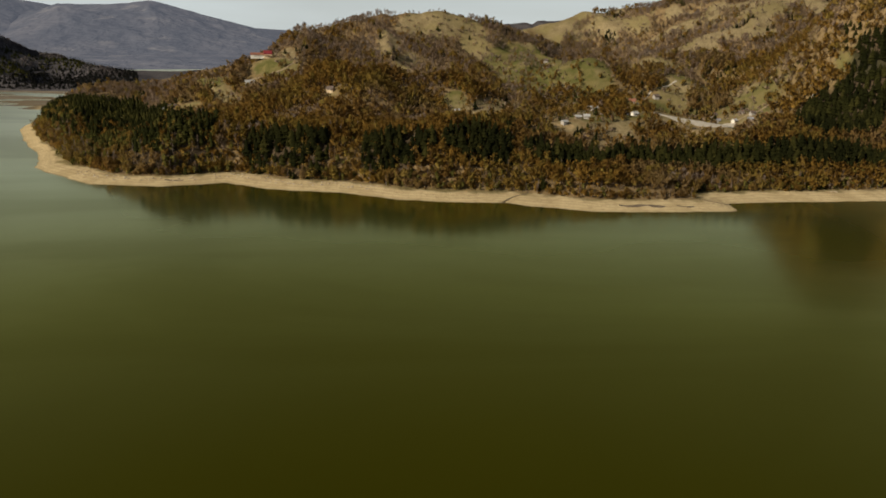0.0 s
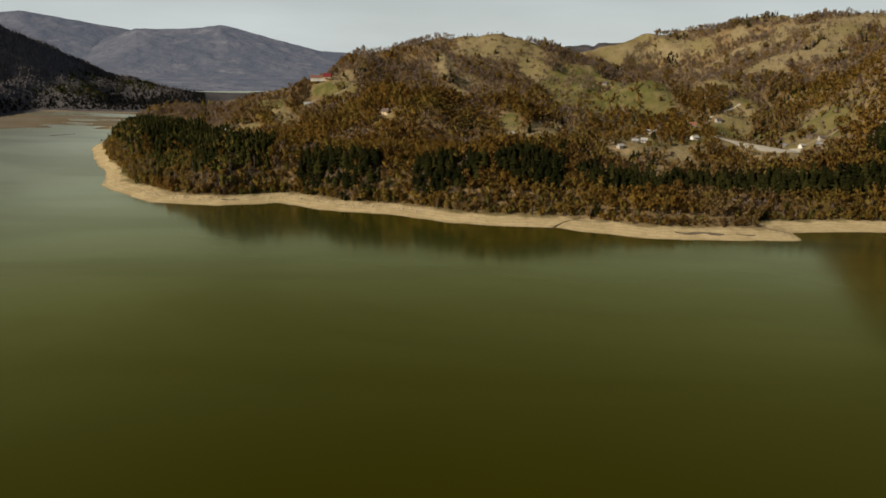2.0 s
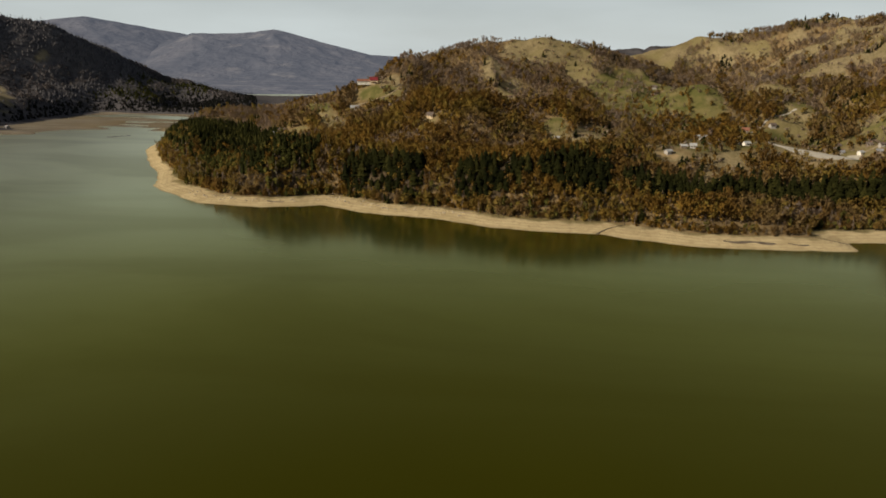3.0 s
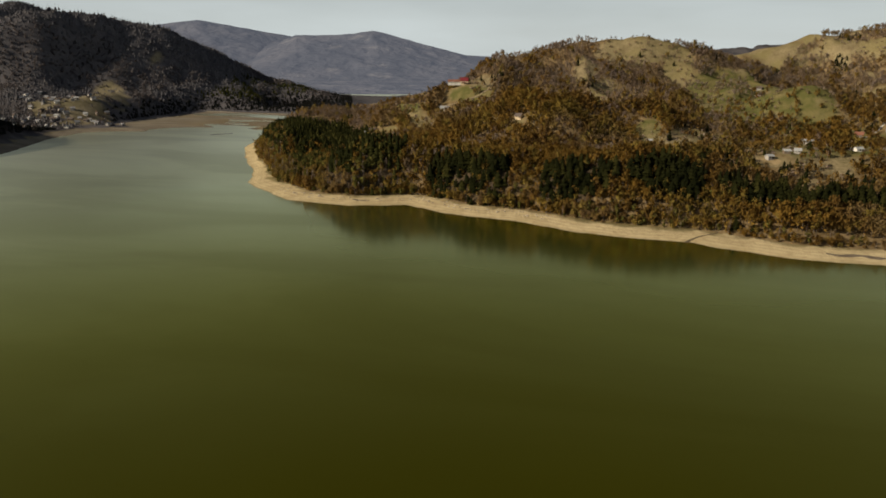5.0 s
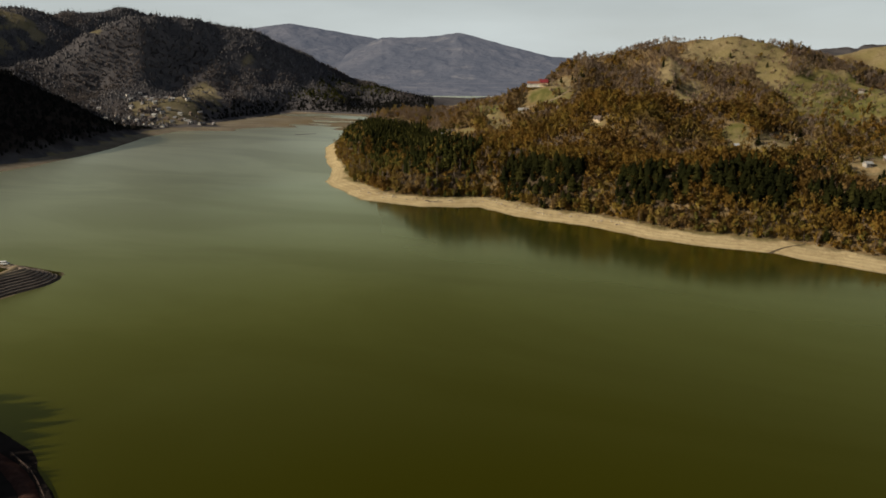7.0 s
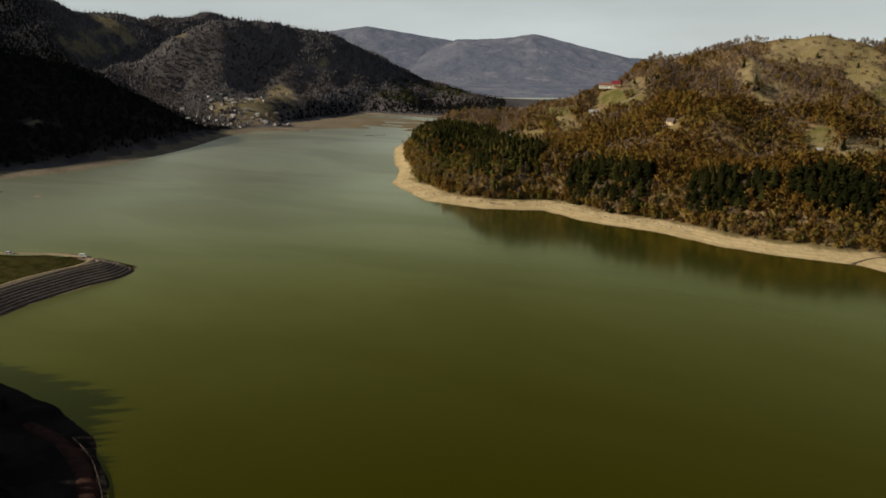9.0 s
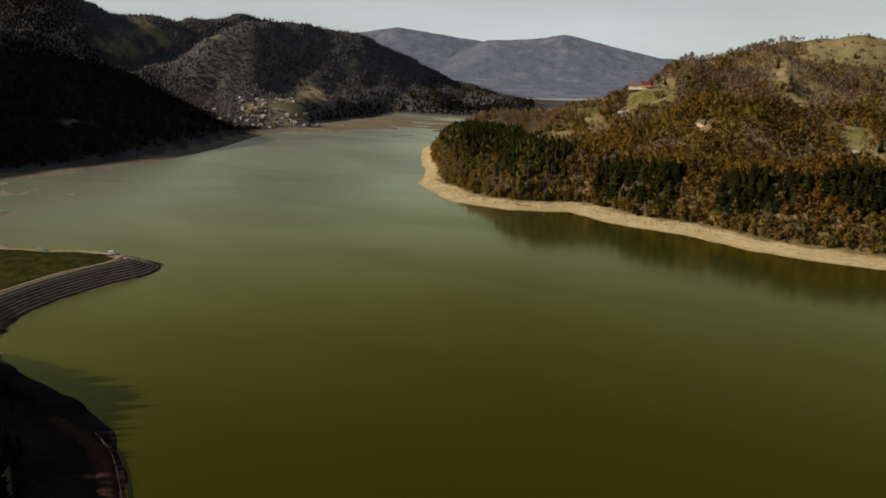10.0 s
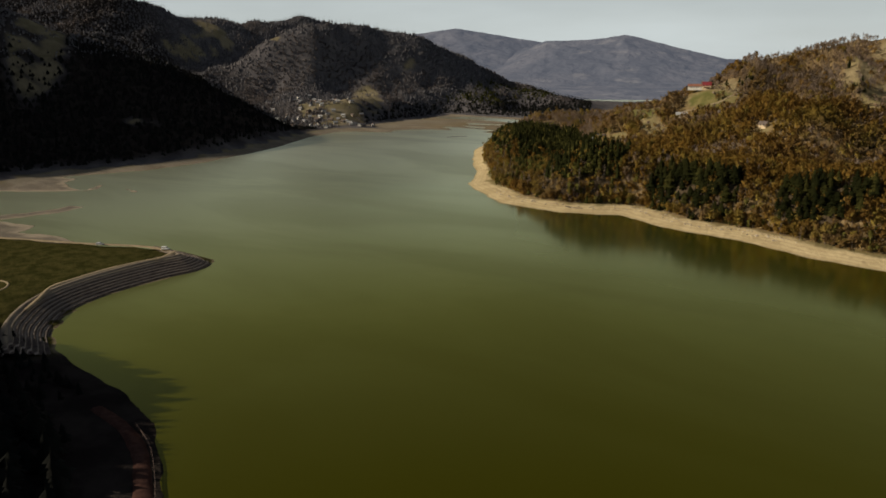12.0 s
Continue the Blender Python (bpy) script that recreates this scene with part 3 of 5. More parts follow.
def clump_shape(rng, tall, wide, clumps, size, low=0.25, lobes=5):
    """A broad crown: many small bent leaf clumps in several uneven lobes."""
    cv, cf = [], []
    middles = [(wide * 0.5 * (rng.random() - 0.5) * 2, wide * 0.5 * (rng.random() - 0.5) * 2, tall * (low + (1 - low) * (0.25 + 0.6 * rng.random()))) for _ in range(lobes)]
    for k in range(clumps):
        mx, my, mz = middles[k % lobes]
        v = Vector((rng.gauss(0, 1), rng.gauss(0, 1), rng.gauss(0, 1))).normalized() * (rng.random() ** 0.4)
        c = Vector((mx + v.x * wide * 0.55, my + v.y * wide * 0.55, max(mz + v.z * tall * (1 - low) * 0.36, tall * low * 0.6)))
        t = (v.normalized() + Vector((rng.gauss(0, 1), rng.gauss(0, 1), rng.gauss(0, 1))) * 0.28).normalized()
        u = (t.orthogonal().normalized() * math.cos(k) + t.cross(t.orthogonal().normalized()) * math.sin(k)).normalized()
        w = t.cross(u)
        s = size * (0.6 + 0.8 * rng.random())
        n = len(cv)
        cv += [tuple(c + u * s), tuple(c + w * s * 0.7 + t * s * 0.25), tuple(c - u * s * 0.8), tuple(c - w * s * 0.7 + t * s * 0.25)]
        cf += [(n, n + 1, n + 3), (n + 1, n + 2, n + 3)]
    return np.array(cv), np.array(cf)


def budding_shape(rng, tall, wide, sprays, size, low=0.12, lobes=6):
    """A crown about to leaf: sprays of thin twigs that fan up and out of several uneven lobes."""
    cv, cf = [], []
    middles = []
    for k in range(lobes):
        a, r = 6.283 * k / lobes + rng.random(), wide * (0.2 + 0.35 * rng.random())
        middles.append((r * math.cos(a), r * math.sin(a), tall * (low + (1 - low) * (0.30 + 0.45 * rng.random()))))
    for k in range(sprays):
        mx, my, mz = middles[k % lobes]
        v = Vector((rng.gauss(0, 1), rng.gauss(0, 1), rng.gauss(0.25, 1))).normalized() * (rng.random() ** 0.45)
        c = Vector((mx + v.x * wide * 0.5, my + v.y * wide * 0.5, max(mz + v.z * tall * (1 - low) * 0.34, tall * low * 0.5)))
        u = (Vector((v.x, v.y, v.z * 0.5 + 0.8)) + Vector((rng.gauss(0, 1), rng.gauss(0, 1), rng.gauss(0, 1))) * 0.35).normalized()
        w = u.cross(Vector((rng.gauss(0, 1), rng.gauss(0, 1), rng.gauss(0, 1)))).normalized()
        s = size * (0.6 + 0.8 * rng.random())
        n = len(cv)
        cv += [tuple(c + u * s * 1.2), tuple(c + w * s * 0.5), tuple(c - u * s), tuple(c - w * s * 0.5)]
        cf += [(n, n + 1, n + 3), (n + 1, n + 2, n + 3)]
    return np.array(cv), np.array(cf)


def twig_shape(rng, tall, wide, twigs):
    """A leafless crown: fans of thin upright twigs."""
    cv, cf = [], []
    for _ in range(twigs):
        f, a = 0.2 + 0.72 * rng.random(), rng.random() * 6.28
        r = wide * (0.15 + 0.6 * rng.random()) * (1.1 - 0.6 * f)
        ln = tall * (0.10 + 0.16 * rng.random())
        p = Vector((r * 0.45 * math.cos(a), r * 0.45 * math.sin(a), tall * f * 0.92))
        q = p + Vector((r * 0.8 * math.cos(a), r * 0.8 * math.sin(a), ln))
        side = Vector((-math.sin(a), math.cos(a), 0)) * (0.15 + 0.17 * rng.random())
        n = len(cv)
        cv += [tuple(p), tuple((p + q) / 2 + side), tuple(q), tuple((p + q) / 2 - side)]
        cf += [(n, n + 1, n + 3), (n + 1, n + 2, n + 3)]
    return np.array(cv), np.array(cf)


rng = random.Random(11)
CONIFERS = [(trunk_shape(t * 0.9, 0.28), conifer_shape(rng, t, w, n, 7)) for t, w, n in ((15, 4.6, 9), (13, 4.8, 8), (16, 4.7, 9), (12, 4.6, 8))]
SIMPLE_CONIFERS = [(trunk_shape(t * 0.5, 0.3, 3), conifer_shape(rng, t, w, 2, 5)) for t, w in ((15, 5.6), (12, 5.4), (17, 5.8))]
RUSTY = [(trunk_shape(t * 0.75, 0.2, 4, 0.04, 5, rng, w * 0.7), budding_shape(rng, t, w, n, 0.72)) for t, w, n in ((8.6, 3.9, 190), (7.0, 3.6, 170), (10.0, 4.1, 210), (5.4, 3.4, 140))]
LIMES = [(trunk_shape(t * 0.7, 0.18, 4, 0.04, 4, rng, w * 0.6), clump_shape(rng, t, w, n, 0.75, 0.15)) for t, w, n in ((6.5, 2.6, 75), (5, 2.4, 65), (8, 2.7, 80))]
WOOD_RUSTY = [(trunk_shape(t * 0.75, 0.2, 3), budding_shape(rng, t, w, n, 0.86, 0.10, 5)) for t, w, n in ((8.4, 3.3, 58), (7.0, 3.1, 53), (9.6, 3.5, 62), (5.8, 2.9, 46))]
WOOD_BARE = [(trunk_shape(t * 0.75, 0.16, 3, 0.03), budding_shape(rng, t, w, n, 0.9, 0.10, 5)) for t, w, n in ((9.4, 3.1, 44), (8.0, 2.9, 40), (10.6, 3.3, 47))]
WOOD_GREYS = [(trunk_shape(t * 0.85, 0.17, 3, 0.03), twig_shape(rng, t, w, n)) for t, w, n in ((13, 3.3, 42), (11, 3.1, 38), (15, 3.5, 44))]
WOOD_LIMES = [(trunk_shape(t * 0.7, 0.18, 3), clump_shape(rng, t, w, n, 0.8, 0.15)) for t, w, n in ((6.5, 2.6, 38), (5, 2.4, 34))]
WOOD_PINES = [(trunk_shape(t * 0.9, 0.28, 3), conifer_shape(rng, t, w, n, 6)) for t, w, n in ((15, 4.7, 6), (13, 4.9, 5), (16, 4.8, 6), (12, 4.7, 5))]
LOW_WOOD = [(trunk_shape(t * 0.6, 0.25, 3), clump_shape(rng, t, w, 24, 1.9, 0.15, 4)) for t, w in ((11, 4.2), (9, 3.8))]
SCRUB = [(trunk_shape(t * 0.6, 0.08, 3, 0, 4, rng, w * 0.6), clump_shape(rng, t, w, n, 0.66, 0.1)) for t, w, n in ((2.6, 1.7, 22), (3.4, 2.0, 26))]


def rounded(v):
    """Outward directions of a crown's mass, leaning a little upwards."""
    n = v - np.array([v[:, 0].mean(), v[:, 1].mean(), v[:, 2].max() * 0.38])
    n = n / (np.array([np.ptp(v[:, 0]), np.ptp(v[:, 1]), np.ptp(v[:, 2])]) + 0.1)
    n = n / (np.linalg.norm(n, axis=1)[:, None] + 1e-6) + np.array([0, 0, 1.3])
    return n / (np.linalg.norm(n, axis=1)[:, None] + 1e-6)


def planted(shape_rows, spots, seed, piece):
    """All crowns (piece 1) or trunks (piece 0) of a wood in one array; spots are rows of x, y, z, size."""
    r = np.random.RandomState(seed)
    n = len(spots)
    kind, turn, tint = r.randint(0, len(shape_rows), n), r.rand(n) * 6.283, r.rand(n)
    wide = 0.85 + 0.35 * r.rand(n)
    verts, faces, tints, softs, at = [], [], [], [], 0
    for k, shapes in enumerate(shape_rows):
        v, f = shapes[piece]
        me = np.nonzero(kind == k)[0]
        if not len(me):
            continue
        s, c, sn = spots[me, 3][:, None], np.cos(turn[me])[:, None], np.sin(turn[me])[:, None]
        x, y, z = v[:, 0][None] * s * wide[me][:, None], v[:, 1][None] * s * wide[me][:, None], v[:, 2][None] * s
        p = np.stack([x * c - y * sn + spots[me, 0][:, None], x * sn + y * c + spots[me, 1][:, None], z + spots[me, 2][:, None]], -1)
        verts.append(p.reshape(-1, 3))
        faces.append((f[None] + (np.arange(len(me)) * len(v))[:, None, None] + at).reshape(-1, 3))
        tints.append(np.repeat(tint[me], len(v)))
        q = rounded(v)
        softs.append(np.stack([q[:, 0] * c - q[:, 1] * sn, q[:, 0] * sn + q[:, 1] * c, q[:, 2] + 0 * c], -1).reshape(-1, 3))
        at += len(me) * len(v)
    return np.concatenate(verts), np.concatenate(faces), {"tint": np.concatenate(tints), "soft": np.concatenate(softs)}


def wood_of(name, shape_rows, spots, seed, leaf, label, category="trees", bark=None):
    """A wood that nobody could count: one thing with its crowns and its trunks."""
    v, f, t = planted(shape_rows, spots, seed, 1)
    ob = tagged(new(name, mesh_of(name, v, f, leaf, False, t)), label, category, kind="stuff")
    v, f, t = planted(shape_rows, spots, seed, 0)
    stems = new("trunks", mesh_of("trunks", v, f, bark or BARK, False))
    stems.parent = ob
    stems["kind"] = "stuff"
    return ob


def scattered(x0, x1, y0, y1, gap, seed, stray=1.1):
    """Places on a jittered grid."""
    r = np.random.RandomState(seed)
    x, y = np.meshgrid(np.arange(x0, x1, gap), np.arange(y0, y1, gap))
    x, y = x.ravel() + (r.rand(x.size) - 0.5) * gap * stray, y.ravel() + (r.rand(x.size) - 0.5) * gap * stray
    return x, y, r.rand(x.size), r.rand(x.size)


def towards_lake(x, y, h):
    """Whether the slope looks towards the open water rather than away behind the hill."""
    hx, hy = ground(x + 7, y)[0] - h, ground(x, y + 7)[0] - h
    vx, vy, vz = 15 - x, 15 - y, 116 - h
    return (-hx / 7 * vx - hy / 7 * vy + vz) / np.sqrt(vx * vx + vy * vy + vz * vz) > -0.07


HOUSE_SPOTS = [(-192, 855, 46), (-176, 857, 46), (-188, 809, 22), (-85, 697, 18), (-271, 793, 26), (-281, 799, 26), (174, 712, 34), (182, 713, 34), (230, 752, 22), (262, 772, 26), (125, 594, 30), (140, 610, 26),
               (152, 634, 26), (199, 640, 26), (312, 732, 22), (306, 688, 34), (324, 684, 34), (38, 680, 30), (181, 1017, 30), (232, 633, 26), (248, 620, 26), (266, 616, 26), (284, 632, 26)]


def beside_houses(x, y):
    """Yards: the ground at a house and a strip of mown grass on its lake side, kept free of trees."""
    yard = np.zeros(np.shape(x), bool)
    for hx, hy, reach in HOUSE_SPOTS:
        n = math.hypot(hx, hy)
        down, across = (hx - x) * hx / n + (hy - y) * hy / n, (x - hx) * hy / n - (y - hy) * hx / n
        yard |= (down > -9) & (down < reach) & (np.abs(across) < 8.5)
    return yard


def tree_kinds():
    """Where each kind of tree grows: rows of x, y, z, size, by kind."""
    out = {}
    # the near hillside across the water
    x, y, u, w = scattered(-560, 760, 490, 1440, 4.7, 3)
    h, d, de, dp = ground(x, y)
    wd, gr, br, pn = cover(x, y, h, d, de, dp)
    keep = (de > 22) & ~beyond(x, y) & (y < 1130 + 0.85 * np.clip(x - 60, 0, 350)) & (np.abs(np.arctan2(x, y)) < radians(38))
    keep &= towards_lake(x, y, h) & ~beside_houses(x, y)
    grove = rough_noise(x, y, 55, 51, 3)
    upper = smooth(0.0, 1.0, (y - 700) / 260 + (grove - 0.5) * 1.8)
    z = h - 0.2
    spot = lambda m, s: np.stack([x[m], y[m], z[m], s[m]], -1)  # noqa: E731
    thick = u < wd
    isp = keep & (pn > 0.5 + 0.25 * (w - 0.5)) & (d > 27)
    lone = keep & ~isp & thick & (soft_noise(x, y, 30, 57) > 0.80) & (w < 0.5)
    size = 0.55 + 0.6 * w
    out["conifer"] = spot(lone, 0.35 + 0.4 * w)
    rest = keep & thick & ~isp & ~lone
    fringe = rest & (d < 38) & (w < 0.3)
    isg = rest & ~fringe & ((w < upper * 0.92) | ((soft_noise(x, y, 32, 77) > 0.80) & (w < 0.6)))
    out["lime"] = spot(fringe | (rest & ~isg & (soft_noise(x, y, 24, 71) > 0.83)), 0.6 + 0.5 * u)
    isr = rest & ~isg & ~fringe
    mass = 0.80 + 0.5 * soft_noise(x, y, 21, 73)
    out["rusty"] = spot(isr, (0.86 + 0.32 * u + 0.2 * w) * mass)
    tall = (u * 37.0) % 1.0 < 0.30
    out["bare"] = spot(isg & ~tall, (0.70 + 0.38 * u) * (0.75 + 0.5 * soft_noise(x, y, 26, 75)))
    out["grey"] = spot(isg & tall, (0.38 + 0.34 * u) * (0.7 + 0.6 * soft_noise(x, y, 26, 75)))
    few = keep & ~thick & (d > 46) & (u > 0.80 + 0.1 * smooth(0.4, 0.6, rough_noise(x, y, 40, 61, 3))) & (dp < -15)
    # single trees on the open slopes
    loose = keep & ~thick & (d > 60) & (u > 0.955) & (w < 0.8)
    few &= ~loose
    out["bare"] = np.concatenate([out["bare"], spot(loose & (w > 0.12), 0.42 + 0.5 * w)])
    out["conifer"] = np.concatenate([out["conifer"], spot(loose & (w <= 0.12), 0.4 + 2.5 * w)])
    out["scrub"] = spot(few, 0.5 + 0.9 * w * w + 0.2 * w)
    # the close pine stands
    x, y, u, w = scattered(-460, 560, 480, 920, 4.2, 17)
    h, d, de, dp = ground(x, y)
    pn = pine_cover(x, y)
    z = h - 0.2
    mixed = (x < -165) & (u < 0.05 + 0.16 * smooth(75, 45, de)) & (soft_noise(x, y, 24, 39) > 0.35)
    out["conifer"] = np.concatenate([out["conifer"], spot((pn > 0.45 + 0.3 * (w - 0.5)) & (de > 26 + 12 * smooth(-150, -180, x) + 5 * w) & (u < 0.85) & ~mixed, (0.42 + 0.4 * w + 0.25 * soft_noise(x, y, 18, 29)) * (1 - 0.32 * smooth(-190, -250, x)))])
    out["lime"] = np.concatenate([out["lime"], spot(mixed & (pn > 0.5) & (de > 25), 0.9 + 0.5 * w)])
    # a close fringe of bushes and young trees at the head of the beach
    x, y, u, w = scattered(-430, 560, 470, 860, 3.3, 13)
    h, d, de, dp = ground(x, y)
    z = h - 0.2
    edge = (de > 20.5 + 4 * soft_noise(x, y, 20, 19)) & (de < 34) & (u < 0.9) & (np.hypot(x - 78, y - 500) > 14)
    sort = 0.6 * w + 0.4 * soft_noise(x, y, 16, 23)
    out["rusty"] = np.concatenate([out["rusty"], spot(edge & (sort > 0.34), 0.4 + 0.4 * u)])
    out["lime"] = np.concatenate([out["lime"], spot(edge & (sort < 0.26), 0.45 + 0.5 * u)])
    out["grey"] = np.concatenate([out["grey"], spot(edge & (sort >= 0.26) & (sort <= 0.34), 0.45 + 0.4 * u)])
    # the dense lower belt of the wood
    x, y, u, w = scattered(-430, 130, 500, 780, 3.9, 27)
    h, d, de, dp = ground(x, y)
    pn = pine_cover(x, y)
    z = h - 0.2
    belt = (de > 24) & (de < 80 - 40 * smooth(90, 130, x)) & ((pn < 0.5) | (de < 42) & (x < -160) | (w > 0.55)) & (u < 0.8 + 0.2 * (x < -160)) & (np.hypot(x - 78, y - 505) > 13)
    out["rusty"] = np.concatenate([out["rusty"], spot(belt & (w > 0.12), 0.58 + 0.5 * u)])
    out["grey"] = np.concatenate([out["grey"], spot(belt & (w <= 0.12), 0.5 + 0.4 * u)])
    # the shaded hills beyond
    x, y, u, w = scattered(-2000, -420, 250, 1900, 6.0, 5, 1.7)
    h, d, de, dp = ground(x, y)
    wd, gr, br, pn = cover(x, y, h, d, de, dp)
    z = h - 0.3
    keep = (d > 36) & (h > 3.5) & (u < wd) & ((de < 0) | beyond(x, y)) & (np.degrees(np.arctan2(-x, y)) < 69) & (x + y < 1000)
    keep &= towards_lake(x, y, h)
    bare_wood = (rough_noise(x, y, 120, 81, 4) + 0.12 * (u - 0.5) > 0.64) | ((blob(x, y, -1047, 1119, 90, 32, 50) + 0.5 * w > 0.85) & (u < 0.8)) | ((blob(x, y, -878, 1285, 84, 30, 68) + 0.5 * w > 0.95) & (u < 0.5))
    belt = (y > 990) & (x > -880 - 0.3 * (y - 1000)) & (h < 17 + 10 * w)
    # near: where the slope lies in shade, planted with the shade-coloured spruce
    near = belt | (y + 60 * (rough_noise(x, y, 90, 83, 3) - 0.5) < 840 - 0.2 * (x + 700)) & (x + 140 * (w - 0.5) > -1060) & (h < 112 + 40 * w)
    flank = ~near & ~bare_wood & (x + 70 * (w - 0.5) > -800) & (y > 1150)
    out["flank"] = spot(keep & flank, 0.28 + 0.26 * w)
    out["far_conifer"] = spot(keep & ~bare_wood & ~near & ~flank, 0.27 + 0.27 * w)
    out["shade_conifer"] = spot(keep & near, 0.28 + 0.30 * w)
    out["far_broadleaf"] = spot(keep & bare_wood & ~near, 0.36 + 0.30 * w)
    # the wooded spur below the camera
    x, y, u, w = scattered(-480, 0, -200, 190, 5.6, 7)
    h, d, de, dp = ground(x, y)
    z = h - 0.3
    keep = ((d > 24) & (dp < -18) | (d > 9) & (dp < -3) & (x > -266) & (x < -200)) & (np.hypot(x, y) > 60) & (u < 0.95) & (d < 120)
    out["spur"] = spot(keep, (0.5 + 0.4 * w) * np.where((x < -195) & (d < 26), 0.5, 1.0))
    return out


# trunks of the shaded woods, darkened with that shade in their colour
SHADE_BARK = plain_material("shade_dark_bark", (0.012, 0.010, 0.009), (0.020, 0.017, 0.015), 0.6, 1.0, 0.0)
TREES = tree_kinds()
# the trees nearest the water stand singly
SINGLE = {}
for kind, most, x0, x1, reach in (("conifer", 280, -125, 330, 72), ("rusty", 280, -300, 330, 50), ("lime", 200, -310, 330, 52)):
    rows = TREES[kind]
    dist = ground(rows[:, 0], rows[:, 1])[1]
    pick = np.nonzero((rows[:, 0] > x0) & (rows[:, 0] < x1) & (rows[:, 1] < 600) & (dist < reach))[0]
    pick = pick[np.argsort(dist[pick])][:most]
    SINGLE[kind] = rows[pick]
    TREES[kind] = np.delete(rows, pick, 0)
wood_of("far_conifer_wood", SIMPLE_CONIFERS, TREES["far_conifer"], 1, HAZED, "conifer forest covering the shaded hills beyond the lake, painted pale with haze")
wood_of("flank_conifer_wood", SIMPLE_CONIFERS, TREES["flank"], 10, HEAD_PINE, "dark green conifer wood on the end of the far hill")
wood_of("shaded_conifer_wood", SIMPLE_CONIFERS, TREES["shade_conifer"], 9, SHADE_SPRUCE, "spruce forest on the shaded mountain side, shade painted into its nearly black colour", bark=SHADE_BARK)
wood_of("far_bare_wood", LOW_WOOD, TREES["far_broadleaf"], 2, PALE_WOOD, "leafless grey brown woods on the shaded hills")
wood_of("spur_wood", WOOD_PINES, TREES["spur"], 3, SHADE_SPRUCE, "conifer wood on the shaded spur by the water, shade painted into its dark colour", bark=SHADE_BARK)
on_head = TREES["conifer"][:, 0] < -160
wood_of("headland_pine_wood", WOOD_PINES, TREES["conifer"][on_head], 14, HEAD_PINE, "mid green pine wood with yellowish tips covering the headland")
wood_of("pine_wood", WOOD_PINES, TREES["conifer"][~on_head], 4, CONIFER, "dark green pine stands above the beach")
wood_of("rusty_wood", WOOD_RUSTY, TREES["rusty"], 5, RUST, "budding rust brown broadleaf wood on the hillside")
wood_of("grey_wood", WOOD_GREYS, TREES["grey"], 6, GREY, "leafless grey trees on the upper hillside", bark=PALE_BARK)
wood_of("bare_wood", WOOD_BARE, TREES["bare"], 12, GREY, "leafless taupe broadleaf wood on the upper hillside")
wood_of("lime_wood", WOOD_LIMES, TREES["lime"], 7, LIME, "yellow green shrubs and young trees along the beach")
wood_of("scrub", SCRUB, TREES["scrub"], 8, GREY, "scattered low tan bushes on the grassy slopes", "bushes")


# ---- the terraced point with its tracks and vehicles ----
def terrace_height(d):
    """Old shorelines cut into the bank like steps: flat treads with short steep faces."""
    tread, face = 2.02, 0.90
    k = np.floor(np.clip(d, -4, 15.9) / tread)
    f = np.clip(d, -4, 15.9) / tread - k
    return (k + smooth(0.52, 0.98, f) + 0.10 * f) * face


TERRACE = Mat("eroded_dark_earth", 0.95, 0.15)
tz = TERRACE.height()
earth = TERRACE.mix(TERRACE.noise(3, 5), (0.040, 0.030, 0.027), (0.075, 0.058, 0.048))
earth = TERRACE.mix(TERRACE.noise(0.9, 4, lo=0.5, hi=0.75), earth, (0.115, 0.09, 0.072))
rim = TERRACE.ramp(TERRACE.math("ABSOLUTE", TERRACE.math("SUBTRACT", TERRACE.math("FRACT", TERRACE.math("DIVIDE", tz, 0.90)), 0.14)), 0.16, 0.03)
earth = TERRACE.mix(TERRACE.math("MULTIPLY", rim, TERRACE.noise(9, 4, lo=0.15, hi=0.5)), earth, (0.27, 0.225, 0.185))
earth = TERRACE.mix(TERRACE.math("MULTIPLY", TERRACE.ramp(tz, 5.0, 6.6), TERRACE.noise(5, 5, lo=0.2, hi=0.55)), earth, (0.19, 0.155, 0.115))
TERRACE.color(TERRACE.mix(TERRACE.ramp(tz, 0.0, 0.4), (0.05, 0.042, 0.03), earth))
TERRACE.bump(TERRACE.noise(0.8, 5, lo=0, hi=1), 0.6, 0.3)

BANK_LINE = [(-244, 158, 0), (-252, 161, 0), (-272, 171, 0), (-290, 190, 0), (-297, 214, 0), (-297, 244, 0), (-294, 264, 0), (-303, 279, 0), (-338, 283, 0)]


def curve_points(rows, spacing):
    """A smooth line through rows of (x, y, width), in steps of about that length."""
    p = np.array(rows, float)
    out = []
    for i in range(len(p) - 1):
        a, b, c, e = p[max(i - 1, 0)], p[i], p[i + 1], p[min(i + 2, len(p) - 1)]
        n = max(2, int(np.hypot(*(c - b)[:2]) / spacing))
        for t in np.arange(n) / n:
            out.append(0.5 * (2 * b + (c - a) * t + (2 * a - 5 * b + 4 * c - e) * t * t + (3 * b - a - 3 * c + e) * t**3))
    return np.array(out + [p[-1]])


def eased(rows, width):
    k = np.hanning(width)
    return np.stack([np.convolve(np.pad(c, width // 2, mode="edge"), k / k.sum(), "valid") for c in rows.T], -1)


line = eased(curve_points(BANK_LINE, 0.8)[:, :2], 15)
way = eased(np.gradient(line, axis=0), 31)
way /= np.linalg.norm(way, axis=1)[:, None]
inland = np.stack([-way[:, 1], way[:, 0]], -1)
off = np.concatenate([[-3.0, -1.0], np.arange(0, 16.2, 0.28), [17.2, 18.5]])
